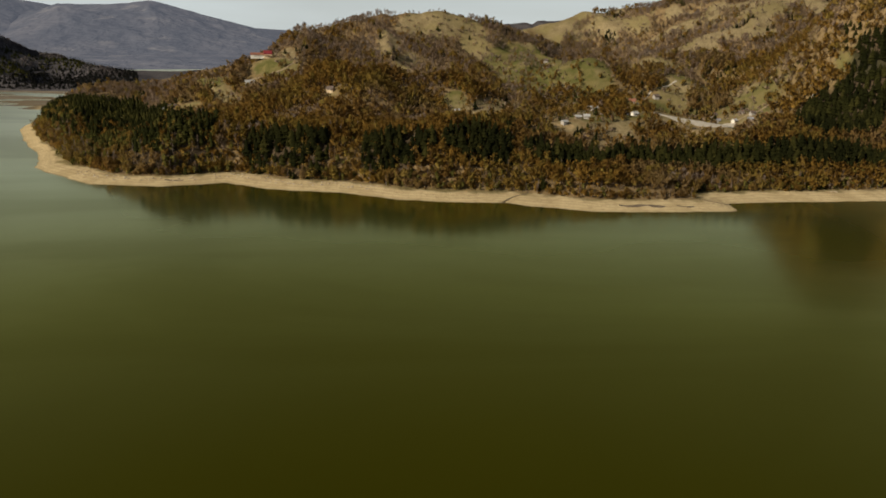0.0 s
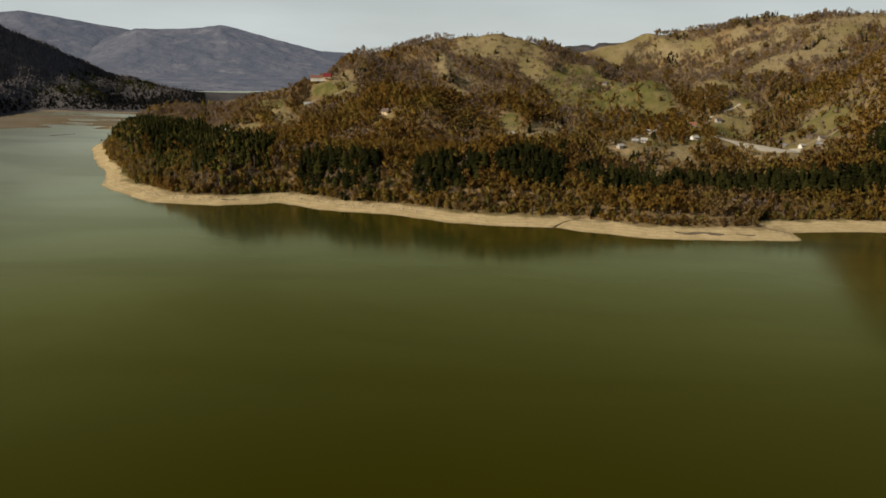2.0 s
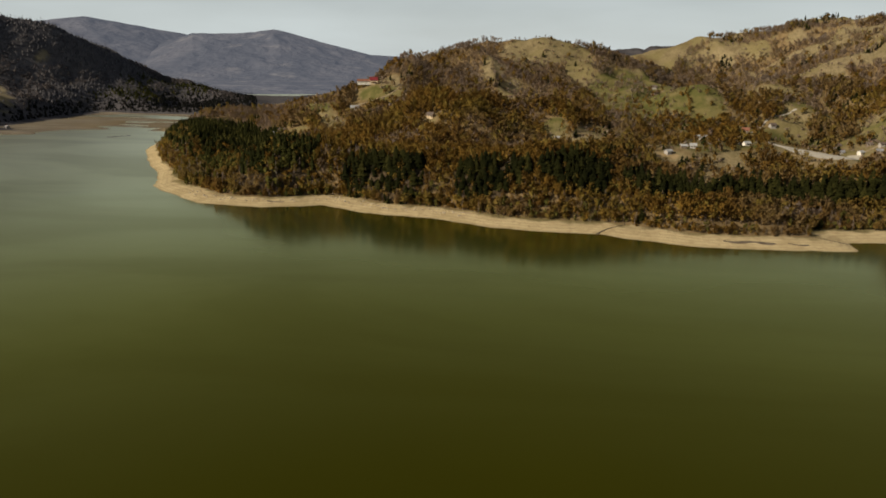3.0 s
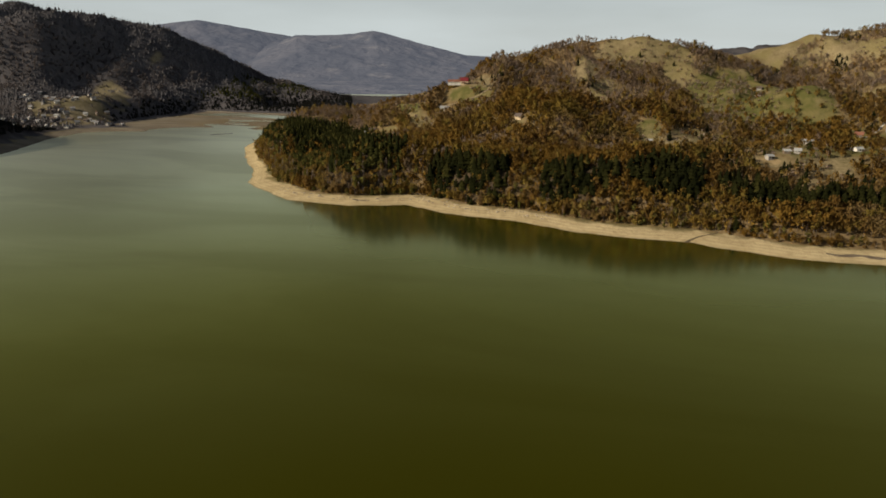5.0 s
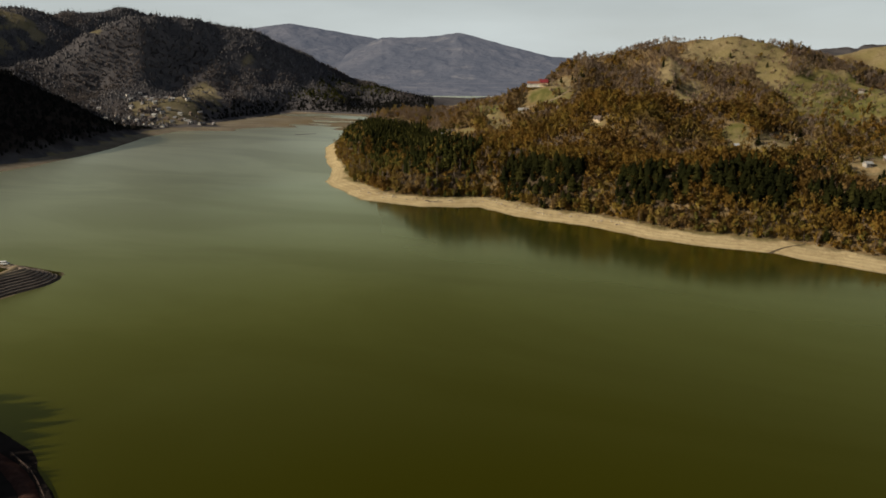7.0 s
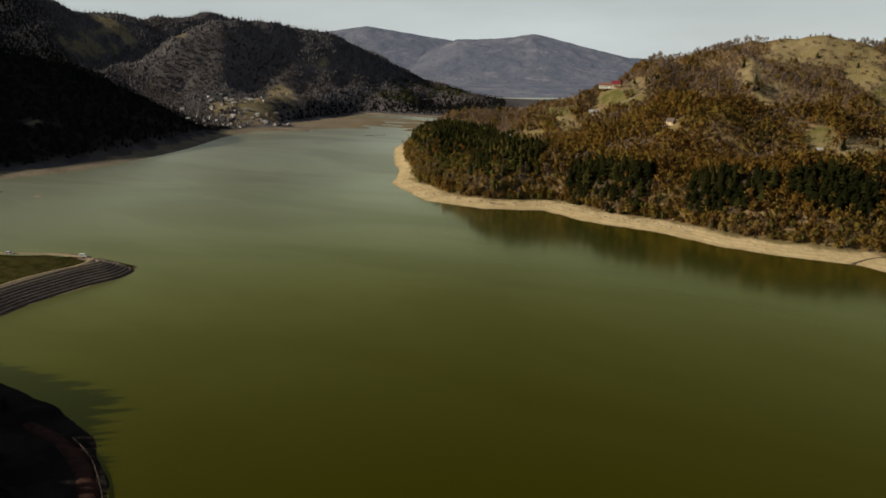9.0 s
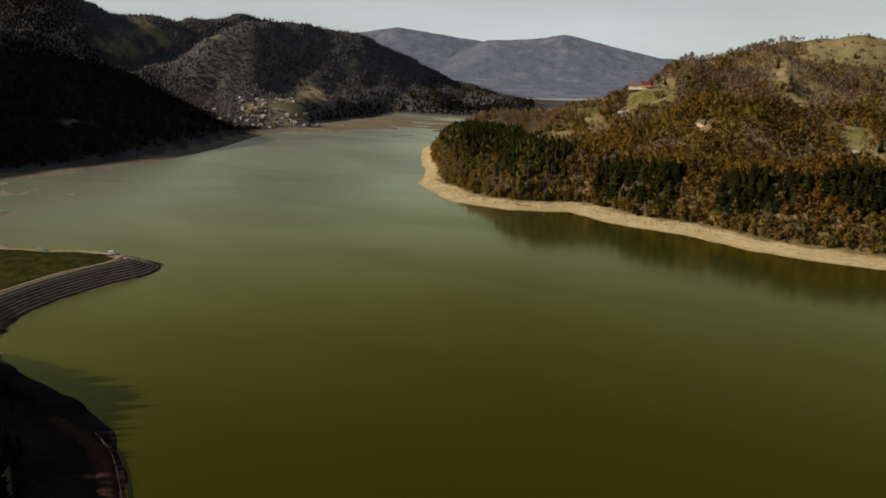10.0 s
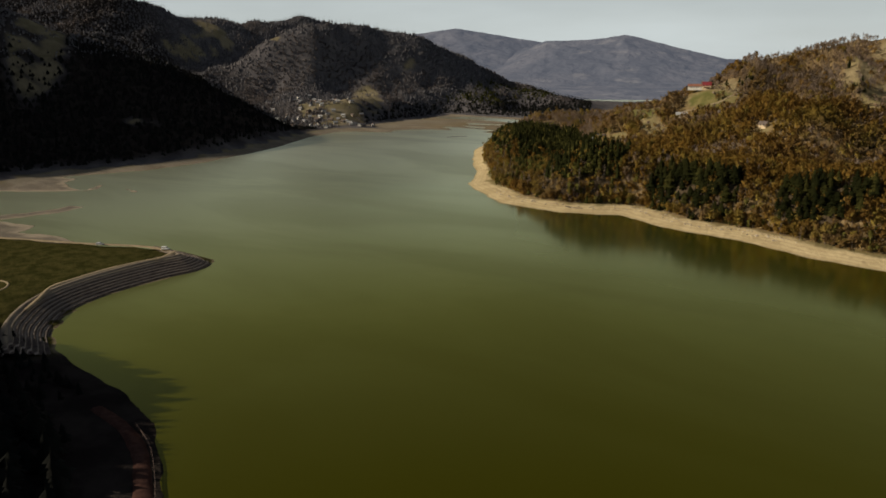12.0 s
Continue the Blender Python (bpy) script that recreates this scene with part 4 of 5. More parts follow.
low_end = (0.30 + 0.70 * smooth(-225, -262, line[:, 0]))[:, None]
wave = (rough_noise(line[:, 0], line[:, 1], 12, 91, 3) - 0.5)[:, None] * 0.7
lift = np.where(off[None] < 0, off[None] * 0.4, np.where(off[None] > 16.2, 7.25 - (off[None] > 18) * 1.5, terrace_height(off[None] + wave * smooth(0, 3, off)[None] * smooth(16, 13, off)[None]))) * low_end
spot_xy = line[:, None] + inland[:, None] * off[None, :, None]
bank = new("terraced_bank", mesh_of("terraced_bank", np.concatenate([spot_xy, lift[..., None]], -1).reshape(-1, 3), grid_faces(len(off), len(line)), TERRACE.m, True))
tagged(bank, "dark eroded earth bank with stepped old waterlines", "bank", kind="structure")

TRACK = plain_material("pale_trodden_earth", (0.30, 0.235, 0.15), (0.22, 0.175, 0.105), 2.0, 0.95, 0.1)
GRAVEL = plain_material("pale_gravel", (0.46, 0.42, 0.35), (0.36, 0.33, 0.27), 3.0, 0.95, 0.1)
MUD = plain_material("wet_grey_mud", (0.115, 0.090, 0.064), (0.175, 0.140, 0.100), 6.0, 0.85, 0.1)


def draped_strip(name, rows, material, label, category, lift=0.12, spacing=3.0, across=5, level=None, ragged=0.25):
    """A track, road or bar laid over the ground, with a slight crown and soft edges."""
    c = curve_points(rows, spacing)
    way = np.gradient(c[:, :2], axis=0)
    way /= np.linalg.norm(way, axis=1)[:, None] + 1e-9
    side = np.stack([-way[:, 1], way[:, 0]], -1)
    f = np.linspace(-1, 1, across)
    wide = c[:, 2] * (1 + (rough_noise(c[:, 0], c[:, 1], 7, 13, 3) - 0.5) * 2 * ragged)
    p = c[:, None, :2] + side[:, None] * (f[None, :, None] * wide[:, None, None] / 2)
    z = ground(p[..., 0], p[..., 1])[0] if level is None else np.full(p.shape[:2], level)
    z = z + lift + 0.10 * (1 - f[None] ** 2) - 0.5 * (np.abs(f)[None] > 0.99)
    v = np.concatenate([p, z[..., None]], -1).reshape(-1, 3)
    return tagged(new(name, mesh_of(name, v, grid_faces(across, len(c)), material, True)), label, category, kind="structure")


draped_strip("track", [(-470, 214, 2.6), (-420, 232, 2.6), (-375, 249, 2.6), (-345, 262, 2.8), (-322, 266, 3.5)], TRACK, "pale earth track along the grassy point", "track", 0.15, level=7.25)
draped_strip("track", [(-318, 266, 4.5), (-313, 254, 3.4), (-316, 238, 2.6), (-317, 222, 3.2), (-315, 206, 3.0), (-312, 192, 2.8), (-300, 180, 2.6), (-288, 168, 2.4)], TRACK, "narrow pale footpath along the top of the bank", "track", 0.15, level=7.3)
draped_strip("track", [(-352, 180, 1.8), (-338, 183, 1.8), (-329, 178, 1.8), (-326, 170, 1.8)], TRACK, "short pale footpath in the dark grass", "track", 0.15, level=7.25)


def mud_flat(outline, high, label, seed, slope=0.05):
    """A low flat of silt that rises out of the shallow water, highest along its middle, with a ragged edge."""
    o = np.array(outline, float)
    (x0, y0), (x1, y1) = o.min(0) - 8, o.max(0) + 8
    gx, gy = np.arange(x0, x1, 2.6), np.arange(y0, y1, 2.6)
    x, y = np.meshgrid(gx, gy)
    d = shore_distance(outline, x, y) + (rough_noise(x, y, 13, seed, 4) - 0.5) * 7
    z = np.where(d > 0, high * (1 - np.exp(-np.clip(d, 0, None) * slope / high)) + 0.08, np.maximum(d * 0.12, -0.8)) + (rough_noise(x, y, 9, seed + 5, 3) - 0.5) * 0.5 * smooth(0, 6, d)
    ob = new("mud_bar", mesh_of("mud_bar", np.stack([x, y, z], -1).reshape(-1, 3), grid_faces(len(gx), len(gy)), SILT_MUD.m, True))
    return tagged(ob, label, "mud bar", kind="structure")


SILT_MUD = Mat("drying_silt_mud", 0.9, 0.15)
mud_z = SILT_MUD.height()
mud_c = SILT_MUD.mix(SILT_MUD.noise(16, 5, stretch=(0.7, 1.6, 1)), (0.108, 0.092, 0.070), (0.165, 0.140, 0.105))
mud_c = SILT_MUD.mix(SILT_MUD.noise(3.5, 5, lo=0.5, hi=0.72), mud_c, (0.085, 0.066, 0.050))
mud_c = SILT_MUD.mix(SILT_MUD.math("MULTIPLY", SILT_MUD.ramp(mud_z, 0.45, 0.12), 0.7), mud_c, (0.30, 0.250, 0.180))
SILT_MUD.color(SILT_MUD.mix(SILT_MUD.ramp(mud_z, 0.0, 0.08), (0.060, 0.048, 0.034), mud_c))
SILT_MUD.bump(SILT_MUD.noise(2.0, 5, lo=0, hi=1), 0.5, 0.25)
mud_flat([(-790, 355), (-756, 372), (-718, 386), (-662, 396), (-650, 376), (-628, 368), (-594, 364), (-608, 347), (-655, 320), (-760, 262)], 1.3, "broad grey brown mud flat at the head of the bay", 201)
mud_flat([(-593, 361), (-597, 373), (-607, 387), (-602, 387), (-592, 374), (-588, 362)], 0.9, "short dark mud bar off the mud flat", 203, 0.2)
mud_flat([(-575, 389), (-560, 386), (-546, 384), (-546, 388), (-560, 391), (-574, 393)], 0.6, "small dark mud bar in the shallows", 205, 0.2)
mud_flat([(-640, 150), (-548, 262), (-538, 291), (-532, 310), (-538, 322), (-522, 324), (-516, 306), (-521, 287), (-530, 262), (-600, 140)], 1.5, "long pale mud spit ending in a low hump", 207, 0.10)
mud_flat([(-560, 240), (-518, 262), (-487, 268), (-476, 258), (-474, 252), (-437, 263), (-402, 255), (-420, 236), (-445, 222), (-500, 190), (-560, 190)], 1.2, "brown mud flat below the grassy point", 209)
for rows in ([(-690, 960, 5), (-660, 985, 7), (-640, 1010, 4)], [(-560, 905, 5), (-540, 930, 4)], [(-640, 1040, 9), (-600, 1065, 7), (-560, 1070, 4)]):
    draped_strip("mud_bar", rows, MUD, "low grey mud bar rising from the shallow water", "mud bar", 0.25, 4.0, 7, level=0.0, ragged=0.5)


def box_mesh(size, bevel=0.0, at=(0, 0, 0), taper=1.0, bm=None):
    """A bevelled box standing on at; taper narrows its top."""
    bm = bm or bmesh.new()
    made = bmesh.ops.create_cube(bm, size=1)["verts"]
    for v in made:
        k = taper if v.co.z > 0 else 1
        v.co = Vector((v.co.x * size[0] * k + at[0], v.co.y * size[1] * k + at[1], (v.co.z + 0.5) * size[2] + at[2]))
    if bevel:
        edges = list({e for v in made for e in v.link_edges})
        bmesh.ops.bevel(bm, geom=edges, offset=bevel, segments=2, affect="EDGES")
    return bm


def cylinder_mesh(radius, depth, at, axis="Y", segments=14, bm=None):
    bm = bm or bmesh.new()
    turn = Matrix.Rotation(radians(90), 4, "X") if axis == "Y" else Matrix.Identity(4)
    bmesh.ops.create_cone(bm, cap_ends=True, segments=segments, radius1=radius, radius2=radius, depth=depth, matrix=Matrix.Translation(at) @ turn)
    return bm


WHITE_PAINT = plain_material("white_car_paint", (0.78, 0.78, 0.76), (0.70, 0.70, 0.68), 1.0, 0.3, 0.5)
SILVER = plain_material("silver_car_paint", (0.50, 0.50, 0.50), (0.42, 0.42, 0.42), 1.0, 0.35, 0.5)
TYRE = plain_material("tyre_rubber", (0.02, 0.02, 0.02), None, 0.2, 0.9)
STEEL = plain_material("steel", (0.45, 0.45, 0.44), None, 0.3, 0.4, 0.5, 0.8)
DARK_GLASS = plain_material("dark_window_glass", (0.020, 0.024, 0.028), (0.03, 0.035, 0.04), 0.6, 0.08, 0.5)


def vehicle(name, at, turn, size, hood, paint, label, category):
    """A parked car or van: body, cabin, windows and wheels."""
    root = new(name)
    ln, wd, ht = size
    low = ht * 0.52
    body = part("body", box_mesh((ln, wd, low - 0.3), 0.12, (0, 0, 0.3)), paint, root)
    part("bumper", box_mesh((0.16, wd * 0.94, 0.22), 0.05, (ln / 2 + 0.03, 0, 0.36)), TYRE, body)
    cabin = part("cabin", box_mesh((ln - hood, wd * 0.94, ht - low + 0.05), 0.14, (-hood / 2, 0, low - 0.05), 0.88), paint, root)
    front = -hood / 2 + (ln - hood) / 2
    part("windscreen", box_mesh((0.06, wd * 0.78, (ht - low) * 0.62), 0.02, (front - 0.10, 0, low + 0.12)), DARK_GLASS, cabin)
    for s in (-1, 1):
        part("side_window", box_mesh(((ln - hood) * 0.72, 0.05, (ht - low) * 0.55), 0.02, (-hood / 2, s * wd * 0.445, low + 0.12)), DARK_GLASS, cabin)
        for x in (-ln * 0.31, ln * 0.31):
            wheel = part("wheel", cylinder_mesh(0.33, 0.22, (x, s * (wd / 2 - 0.08), 0.33)), TYRE, root)
            part("rim", cylinder_mesh(0.19, 0.03, (x, s * (wd / 2 + 0.03), 0.33)), STEEL, wheel)
        part("headlight", box_mesh((0.05, 0.32, 0.16), 0.02, (ln / 2 + 0.005, s * wd * 0.33, low - 0.32)), STEEL, body)
    root.matrix_world = pose(*at, 0, 0, turn)
    return tagged(root, label, category)


vehicle("van", (-325, 264.5, 7.38), 25, (4.5, 1.85, 2.0), 0.9, WHITE_PAINT, "white van parked at the end of the grassy point", "van")
vehicle("car", (-368, 249.5, 7.38), 22, (4.6, 1.8, 1.6), 1.5, SILVER, "silver car parked on the earth track", "car")

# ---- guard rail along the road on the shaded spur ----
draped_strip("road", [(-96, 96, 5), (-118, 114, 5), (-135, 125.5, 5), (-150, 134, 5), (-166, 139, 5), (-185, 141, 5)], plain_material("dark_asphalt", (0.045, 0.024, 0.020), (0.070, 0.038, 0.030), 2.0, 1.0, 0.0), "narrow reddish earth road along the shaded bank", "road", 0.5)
rail_line = curve_points([(-100, 103, 0), (-119, 118.5, 0), (-135, 129.3, 0), (-150, 137.5, 0), (-164, 142, 0)], 2.0)[:, :2]
rail_z = ground(rail_line[:, 0], rail_line[:, 1])[0] + 0.45
RUSTED = plain_material("rusted_dull_steel", (0.070, 0.048, 0.040), (0.11, 0.085, 0.072), 0.5, 0.9, 0.1, 0.0)
guard = new("guard_rail")
for lift_by in (0.45, 0.85):
    bm = bmesh.new()
    rows = []
    for (x, y), z in zip(rail_line, rail_z):
        rows.append([bm.verts.new((x + dx, y + dx, z + lift_by + dz)) for dx, dz in ((-0.05, -0.14), (0.05, -0.14), (0.05, 0.14), (-0.05, 0.14))])
    for a, b in zip(rows, rows[1:]):
        for k in range(4):
            bm.faces.new((a[k], a[(k + 1) % 4], b[(k + 1) % 4], b[k]))
    part("rail", bm, RUSTED, guard)
for (x, y), z in list(zip(rail_line, rail_z))[::2]:
    part("post", box_mesh((0.16, 0.16, 1.5), 0.02, (x - 0.12, y - 0.12, z - 0.5)), RUSTED, guard)
tagged(guard, "dull rusty steel guard rail along the dark shore road", "guard rail")

# ---- beach details ----
draped_strip("stream", [(86, 512, 1.6), (78, 503, 2.2), (72, 496, 2.0), (80, 489, 1.8), (70, 482, 2.2), (62, 474, 2.6), (58, 467, 5.0)], plain_material("wet_stream_bed", (0.085, 0.062, 0.034), (0.13, 0.10, 0.06), 1.5, 0.5, 0.4),
             "dark wet stream bed cut across the silt beach", "stream", 0.05, 1.5, 5, None, 0.6)
draped_strip("stream", [(96, 503, 1.2), (88, 498, 1.2), (80, 490, 1.2)], TRACK, "dry side channel of the stream on the beach", "stream", 0.05, 1.5)
draped_strip("stream", [(176, 481, 1.0), (190, 474, 1.4), (205, 470, 1.6), (219, 467, 3.0)], plain_material("damp_silt", (0.16, 0.115, 0.062), None, 1.5, 0.6, 0.3), "thin damp channel behind the silt spit", "stream", 0.05, 1.5)
for rows in ([(138, 459, 3), (146, 457, 6), (156, 459, 4), (164, 457, 5), (170, 458, 2)], [(178, 459, 2), (184, 457, 3), (190, 458, 2)], [(-192, 528, 2), (-186, 527, 3.5), (-178, 529, 2)]):
    draped_strip("dark_patch", rows, MUD, "dark damp patch on the pale beach", "mud patch", 0.04, 1.5, 7, None, 0.9)

STONE = plain_material("pale_driftwood_and_stone", (0.46, 0.39, 0.29), (0.34, 0.28, 0.20), 0.5, 0.95, 0.1)
stone_rng = random.Random(5)


def stone_mesh(seed):
    r = random.Random(seed)
    bm = bmesh.new()
    bmesh.ops.create_icosphere(bm, subdivisions=1, radius=0.6)
    for v in bm.verts:
        v.co = Vector((v.co.x * 1.3, v.co.y, v.co.z * 0.6)) * (0.75 + 0.5 * r.random())
    me = bpy.data.meshes.new("stone")
    bm.to_mesh(me)
    bm.free()
    me.materials.append(STONE)
    return me


STONES = [stone_mesh(k) for k in range(4)]
count = 0
while count < 150:
    x = stone_rng.uniform(-290, 330)
    y = stone_rng.uniform(500, 560)
    h, d, de, _ = (float(v) for v in ground(x, y))
    if 11 < d < 20:
        ob = tagged(new("stone", STONES[count % 4]), "pale weathered stone lying on the upper beach", "stone", "stones along the beach")
        s = stone_rng.uniform(0.5, 1.6)
        ob.matrix_world = pose(x, y, h + 0.1, 0, 0, stone_rng.uniform(0, 360)) @ Matrix.Diagonal((s, s, s, 1))
        count += 1

# ---- houses ----
PLASTER = plain_material("white_plaster", (0.74, 0.70, 0.62), (0.62, 0.58, 0.50), 2.5)
CREAM = plain_material("cream_plaster", (0.66, 0.52, 0.33), (0.55, 0.42, 0.26), 2.0)
PLANK = plain_material("weathered_planks", (0.16, 0.115, 0.075), (0.23, 0.18, 0.13), 1.0)
RED_ROOF = plain_material("red_metal_roof", (0.22, 0.032, 0.036), (0.17, 0.028, 0.030), 2.0, 0.45, 0.4)
BRICK_ROOF = plain_material("faded_tile_roof", (0.25, 0.105, 0.065), (0.19, 0.085, 0.055), 1.5)
GREY_ROOF = plain_material("grey_sheet_roof", (0.40, 0.40, 0.39), (0.30, 0.30, 0.29), 2.0, 0.7, 0.2)
# white plaster dimmed: the village's shade and haze are put into its colour
DIM_WALL = plain_material("dimmed_plaster", (0.42, 0.39, 0.35), (0.30, 0.28, 0.25), 2.0)
OLD_ROOF = plain_material("dull_sheet_roof", (0.24, 0.24, 0.25), (0.17, 0.17, 0.175), 2.0)
DARK_ROOF = plain_material("dark_shingle_roof", (0.10, 0.075, 0.06), (0.15, 0.12, 0.10), 1.0)


def roof_mesh(ln, wd, rise, eave, at):
    """A gabled roof with real thickness and overhanging eaves."""
    bm = bmesh.new()
    x, y, th = ln / 2 + eave, wd / 2 + eave, 0.22
    drop = rise * eave / (wd / 2)
    loops = [[bm.verts.new((sx * x + at[0], sy + at[1], z + at[2])) for sy, z in ((-y, -drop), (0, rise), (y, -drop), (y, -drop - th), (0, rise - th), (-y, -drop - th))] for sx in (-1, 1)]
    a, b = loops
    for k in range(6):
        n = (k + 1) % 6
        bm.faces.new((a[k], a[n], b[n], b[k]))
    for q in (a, b):
        bm.faces.new((q[0], q[1], q[4], q[5]))
        bm.faces.new((q[1], q[2], q[3], q[4]))
    bmesh.ops.recalc_face_normals(bm, faces=bm.faces)
    return bm


def wall_mesh(ln, wd, ht, rise, at):
    """Walls with gables."""
    bm = bmesh.new()
    x, y = ln / 2, wd / 2
    ends = [[bm.verts.new((sx * x + at[0], sy * y + at[1], z + at[2])) for sy, z in ((-1, -1.6), (1, -1.6), (1, ht), (0, ht + rise - 0.24), (-1, ht))] for sx in (-1, 1)]
    a, b = ends
    bm.faces.new(a)
    bm.faces.new(b)
    for k in range(5):
        n = (k + 1) % 5
        bm.faces.new((a[k], a[n], b[n], b[k]))
    bmesh.ops.recalc_face_normals(bm, faces=bm.faces)
    return bm


def wing(root, ln, wd, ht, rise, wall, roof, at=(0, 0, 0), windows=3, door=True, chimney=True, storeys=1):
    w = part("wall", wall_mesh(ln, wd, ht, rise, at), wall, root)
    r = part("roof", roof_mesh(ln, wd, rise, 0.5, (at[0], at[1], at[2] + ht)), roof, root)
    if chimney:
        part("chimney", box_mesh((0.6, 0.6, 1.5), 0.04, (at[0] + ln * 0.22, at[1] + wd * 0.1, at[2] + ht + rise * 0.6)), BRICK_ROOF, r)
    level = ht / storeys
    for s in range(storeys):
        for k in range(windows):
            x = at[0] - ln / 2 + ln * (k + 0.7) / (windows + 0.4)
            for side in (-1, 1):
                f = part("window", box_mesh((1.3, 0.10, 1.3), 0.02, (x, at[1] + side * (wd / 2 + 0.02), at[2] + s * level + level * 0.38)), PLASTER if wall is not PLASTER else PLANK, root)
                part("pane", box_mesh((1.06, 0.04, 1.06), 0.01, (x, at[1] + side * (wd / 2 + 0.075), at[2] + s * level + level * 0.38 + 0.12)), DARK_GLASS, f)
    if door:
        part("door", box_mesh((1.1, 0.10, 2.05), 0.02, (at[0] + ln * 0.38, at[1] - wd / 2 - 0.03, at[2])), PLANK, root)
    return w


def house(x, y, turn, ln, wd, ht, rise, wall, roof, label, name="house", **more):
    root = new(name)
    wing(root, ln, wd, ht, rise, wall, roof, **more)
    z = float(ground(x, y)[0])
    root.matrix_world = pose(x, y, z + 0.15, 0, 0, turn)
    return tagged(root, label, "house", more.get("group", ""))


guest = new("guesthouse")
wing(guest, 19, 8, 4.2, 2.6, PLASTER, BRICK_ROOF, (-5, 0, 0), 6, False, True)
wing(guest, 11, 10, 5.6, 4.2, CREAM, RED_ROOF, (9.5, 0, 0), 3, True, True, 2)
part("porch", box_mesh((7, 2.4, 0.3), 0.05, (9, -6.1, 2.9)), RED_ROOF, guest)
for px in (-12, -6, 0):
    part("veranda_post", box_mesh((0.25, 0.25, 3.0), 0.03, (px, -5.4, 0)), PLASTER, guest)
guest.matrix_world = pose(-184, 856, float(ground(-184, 856)[0]) + 0.8, 0, 0, 14) @ Matrix.Scale(0.82, 4)
tagged(guest, "long white guesthouse with red roofs on the hillside meadow", "house")
house(-188, 809, 20, 11, 8, 3.6, 2.2, PLASTER, GREY_ROOF, "white house with a pale grey sheet roof among bare trees")
house(-85, 697, -15, 6.5, 5, 2.8, 2.2, CREAM, DARK_ROOF, "small cream house with a dark roof in the brown wood", windows=2)
house(-271, 793, 30, 9, 5, 2.6, 1.6, PLANK, DARK_ROOF, "low brown wooden shed at the edge of the pines", "shed", windows=1, chimney=False)
house(-281, 799, 20, 6, 4, 2.4, 1.2, PLASTER, GREY_ROOF, "small white hut beside the wooden shed", "shed", windows=1, chimney=False)
house(178, 712, 8, 11, 5, 2.8, 1.4, PLASTER, GREY_ROOF, "long low white farm building in the valley", windows=5)
house(230, 752, -20, 7, 5.4, 2.6, 2.2, PLANK, BRICK_ROOF, "wooden house with a dark red roof by the valley road", windows=2)
house(262, 772, 15, 6, 4.6, 2.5, 1.9, DIM_WALL, DARK_ROOF, "small white house with a dark roof above the road", windows=2)
house(125, 594, 35, 5.5, 3.8, 2.4, 1.3, DIM_WALL, GREY_ROOF, "dimmed pale hut on bare sandy ground above the pines", windows=2, chimney=False)
house(140, 610, 10, 5, 3.6, 2.3, 1.2, PLANK, GREY_ROOF, "grey roofed shed on the sandy slope", "shed", windows=1, chimney=False)
house(150, 620, -10, 5, 3.8, 2.6, 1.6, DIM_WALL, GREY_ROOF, "pale house with a sheet roof above the sandy slope", windows=2)
house(199, 640, 25, 6, 4, 2.6, 1.4, PLASTER, GREY_ROOF, "small white hut beside the gravel road", windows=1, chimney=False)
house(312, 732, 12, 5.5, 4.2, 2.4, 1.7, DIM_WALL, DARK_ROOF, "white farmhouse with a dark roof near green grass", windows=3)
for hx, hy, turn, w, r in ((300, 694, 0, DIM_WALL, OLD_ROOF), (312, 682, 30, PLASTER, GREY_ROOF), (323, 672, -20, PLANK, OLD_ROOF), (330, 684, 10, DIM_WALL, DARK_ROOF), (340, 676, 45, PLANK, BRICK_ROOF), (326, 700, -10, PLANK, DARK_ROOF)):
    house(hx, hy, turn, 5.0, 3.9, 2.3, 1.5, w, r, "farm building in the cluster at the road's end", windows=2)
house(319, 642, 5, 5, 4, 2.4, 1.3, PLASTER, GREY_ROOF, "small white hut in the pasture", "shed", windows=1, chimney=False)
house(38, 680, 15, 5, 3.5, 2.3, 1.3, PLANK, GREY_ROOF, "small hay hut in a green clearing", "shed", windows=1, chimney=False)
house(181, 1017, 0, 6.5, 5, 2.6, 1.8, DIM_WALL, DARK_ROOF, "lone pale hut on the green meadow", "shed", windows=1)
house(381, 669, 20, 5, 3.8, 2.4, 1.5, PLASTER, GREY_ROOF, "lone white hut on the wooded slope", "shed", windows=1)

draped_strip("road", [(212, 644, 3), (224, 638, 7), (238, 630, 13), (250, 621, 18), (263, 617, 20), (277, 625, 18), (292, 652, 15), (307, 682, 12)], GRAVEL, "pale gravel road widening towards the farm buildings", "road", 0.5, 3.0)
draped_strip("track", [(306, 678, 4), (326, 690, 3.5), (352, 700, 3)], TRACK, "earth track past the farm buildings", "track", 0.4)
draped_strip("track", [(195, 640, 2.6), (205, 690, 2.8), (225, 740, 2.8), (262, 790, 2.8), (300, 820, 2.5)], GRAVEL, "pale valley road winding uphill", "track", 0.4)
draped_strip("track", [(168, 960, 2.2), (176, 935, 2.2), (186, 915, 2.2), (182, 890, 2.0)], TRACK, "pale path winding over the green meadow", "track", 0.35)
draped_strip("track", [(-212, 826, 2.2), (-190, 822, 2.2), (-160, 826, 2.2), (-138, 840, 2)], TRACK, "pale track below the guesthouse meadow", "track", 0.35)

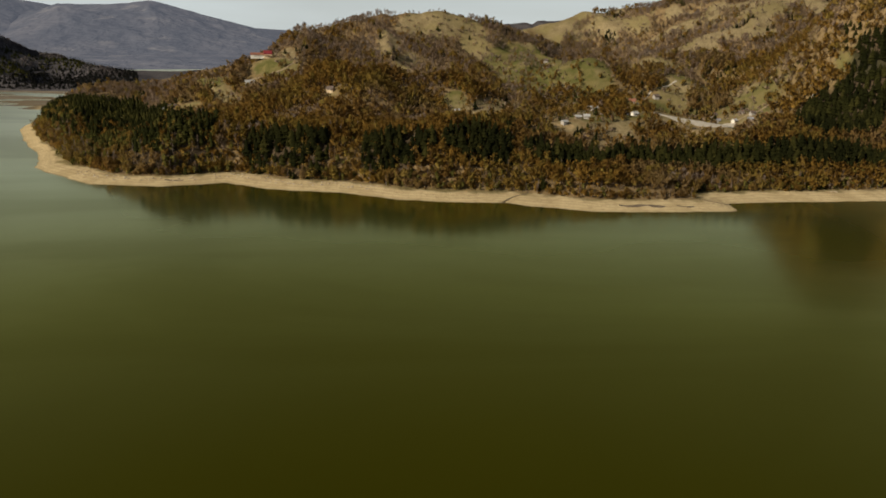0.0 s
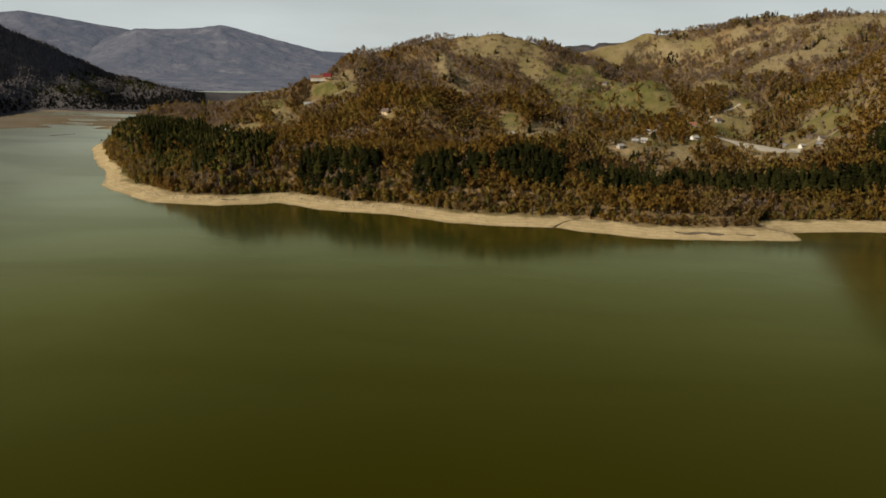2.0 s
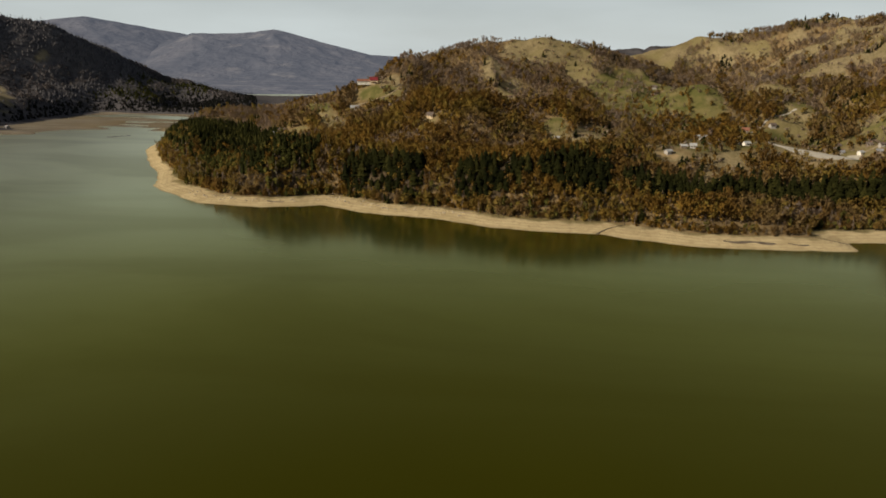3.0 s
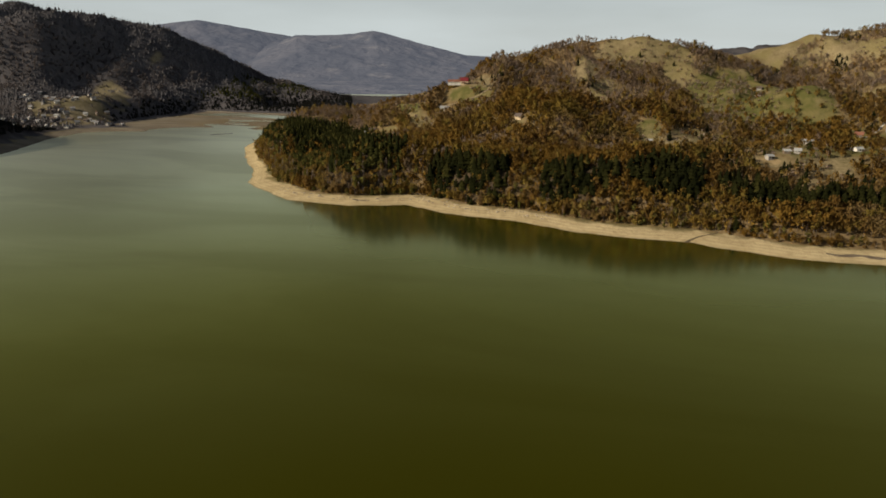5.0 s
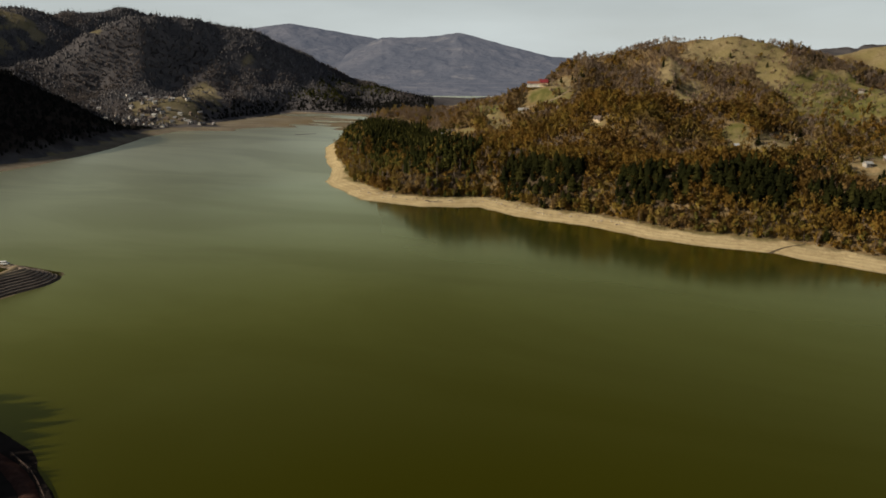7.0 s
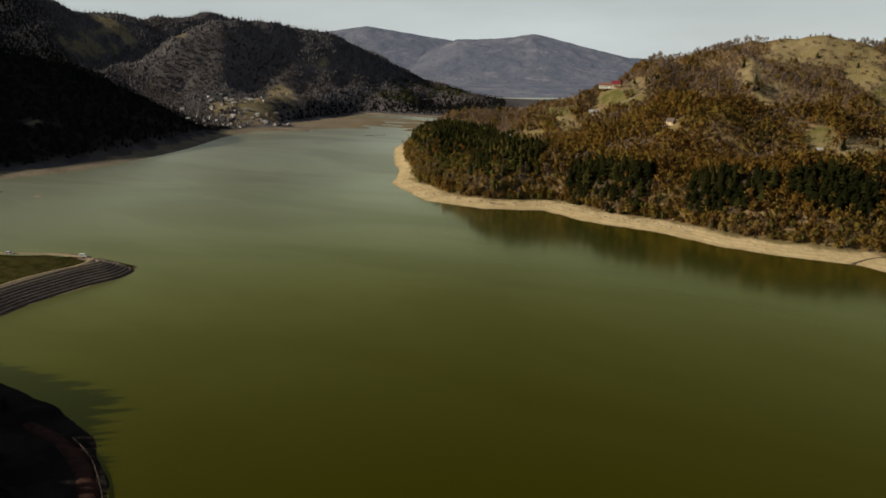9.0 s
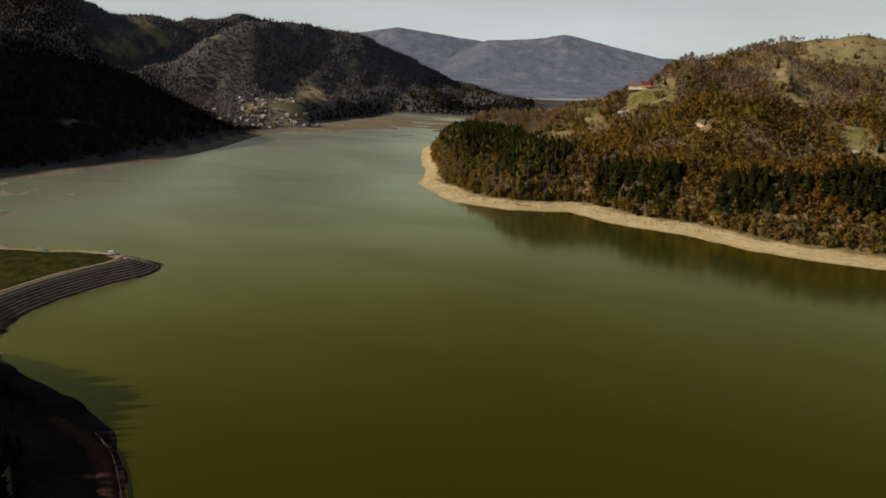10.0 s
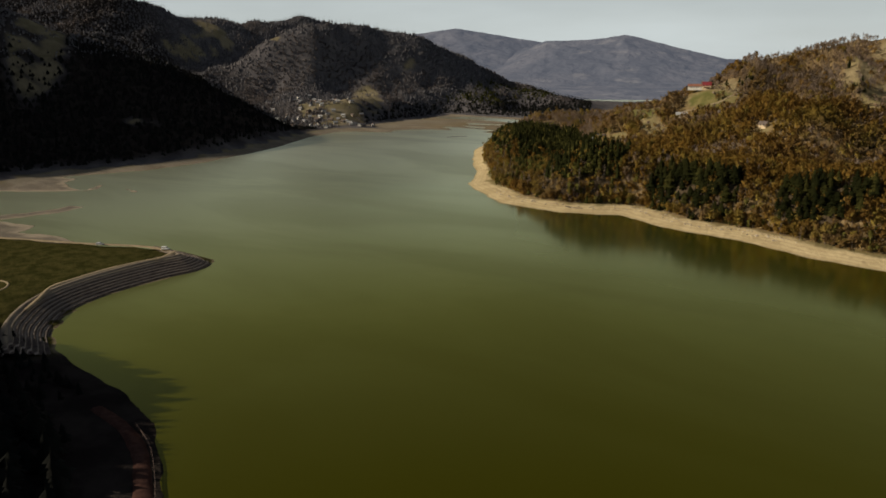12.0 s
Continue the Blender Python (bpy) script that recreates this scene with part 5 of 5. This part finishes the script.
# ---- the village on the far shore ----
village_rng = random.Random(23)
placed = []
while len(placed) < 60:
    f = village_rng.random()
    x, y = -940 + 150 * f + village_rng.gauss(0, 24), 1000 - 75 * f + village_rng.gauss(0, 38)
    if ground(x, y)[1] < 30 or any(math.hypot(x - a, y - b) < 13 for a, b in placed):
        continue
    placed.append((x, y))
    wall, roof, label = village_rng.choice([(DIM_WALL, OLD_ROOF, "white village house with a grey sheet roof"), (DIM_WALL, DARK_ROOF, "pale village house with a dark roof"), (PLANK, DARK_ROOF, "dark wooden village house"),
                                            (DIM_WALL, OLD_ROOF, "plastered village house, painted dim, with a dull roof"), (PLANK, OLD_ROOF, "wooden village barn with a grey roof"), (PLASTER, GREY_ROOF, "bright white village house with a pale sheet roof")])
    ob = house(x, y, village_rng.uniform(0, 180), village_rng.uniform(5.5, 8), village_rng.uniform(4.2, 5.8), 2.6, 1.9, wall, roof, label, windows=2)
    tagged(ob, group="houses of the shore village")


# ---- single trees along the beach and the near slope ----
def tree_of(name, shapes, leaf, label):
    root = new(name)
    for piece, (v, f), mat in (("trunk", shapes[0], BARK), ("crown", shapes[1], leaf)):
        ob = new(piece, mesh_of(piece, v, f, mat, False, {"soft": rounded(v)}))
        ob.parent = root
    return tagged(root, label, "tree")


def grow(name, shape_rows, leaf, spots, label, group, seed):
    r = random.Random(seed)
    first = [tree_of(name, s, leaf, label) for s in shape_rows]
    used = set()
    for i, (x, y, z, s) in enumerate(spots):
        k = i % len(first)
        w = s * r.uniform(0.9, 1.2)
        m = pose(x, y, z, 0, 0, r.uniform(0, 360))
        ob = first[k] if k not in used else copy_thing(first[k], m)
        used.add(k)
        ob.matrix_world = m @ Matrix.Diagonal((w, w, s, 1))
        tagged(ob, group=group)


grow("pine_tree", CONIFERS, CONIFER, SINGLE["conifer"], "dark green pine standing just above the beach", "pines above the beach", 1)
grow("brown_tree", RUSTY, RUST, SINGLE["rusty"], "rust brown budding tree at the edge of the beach", "brown trees along the beach", 2)
grow("green_shrub", LIMES, LIME, SINGLE["lime"], "yellow green leafing shrub at the edge of the beach", "green shrubs along the beach", 3)
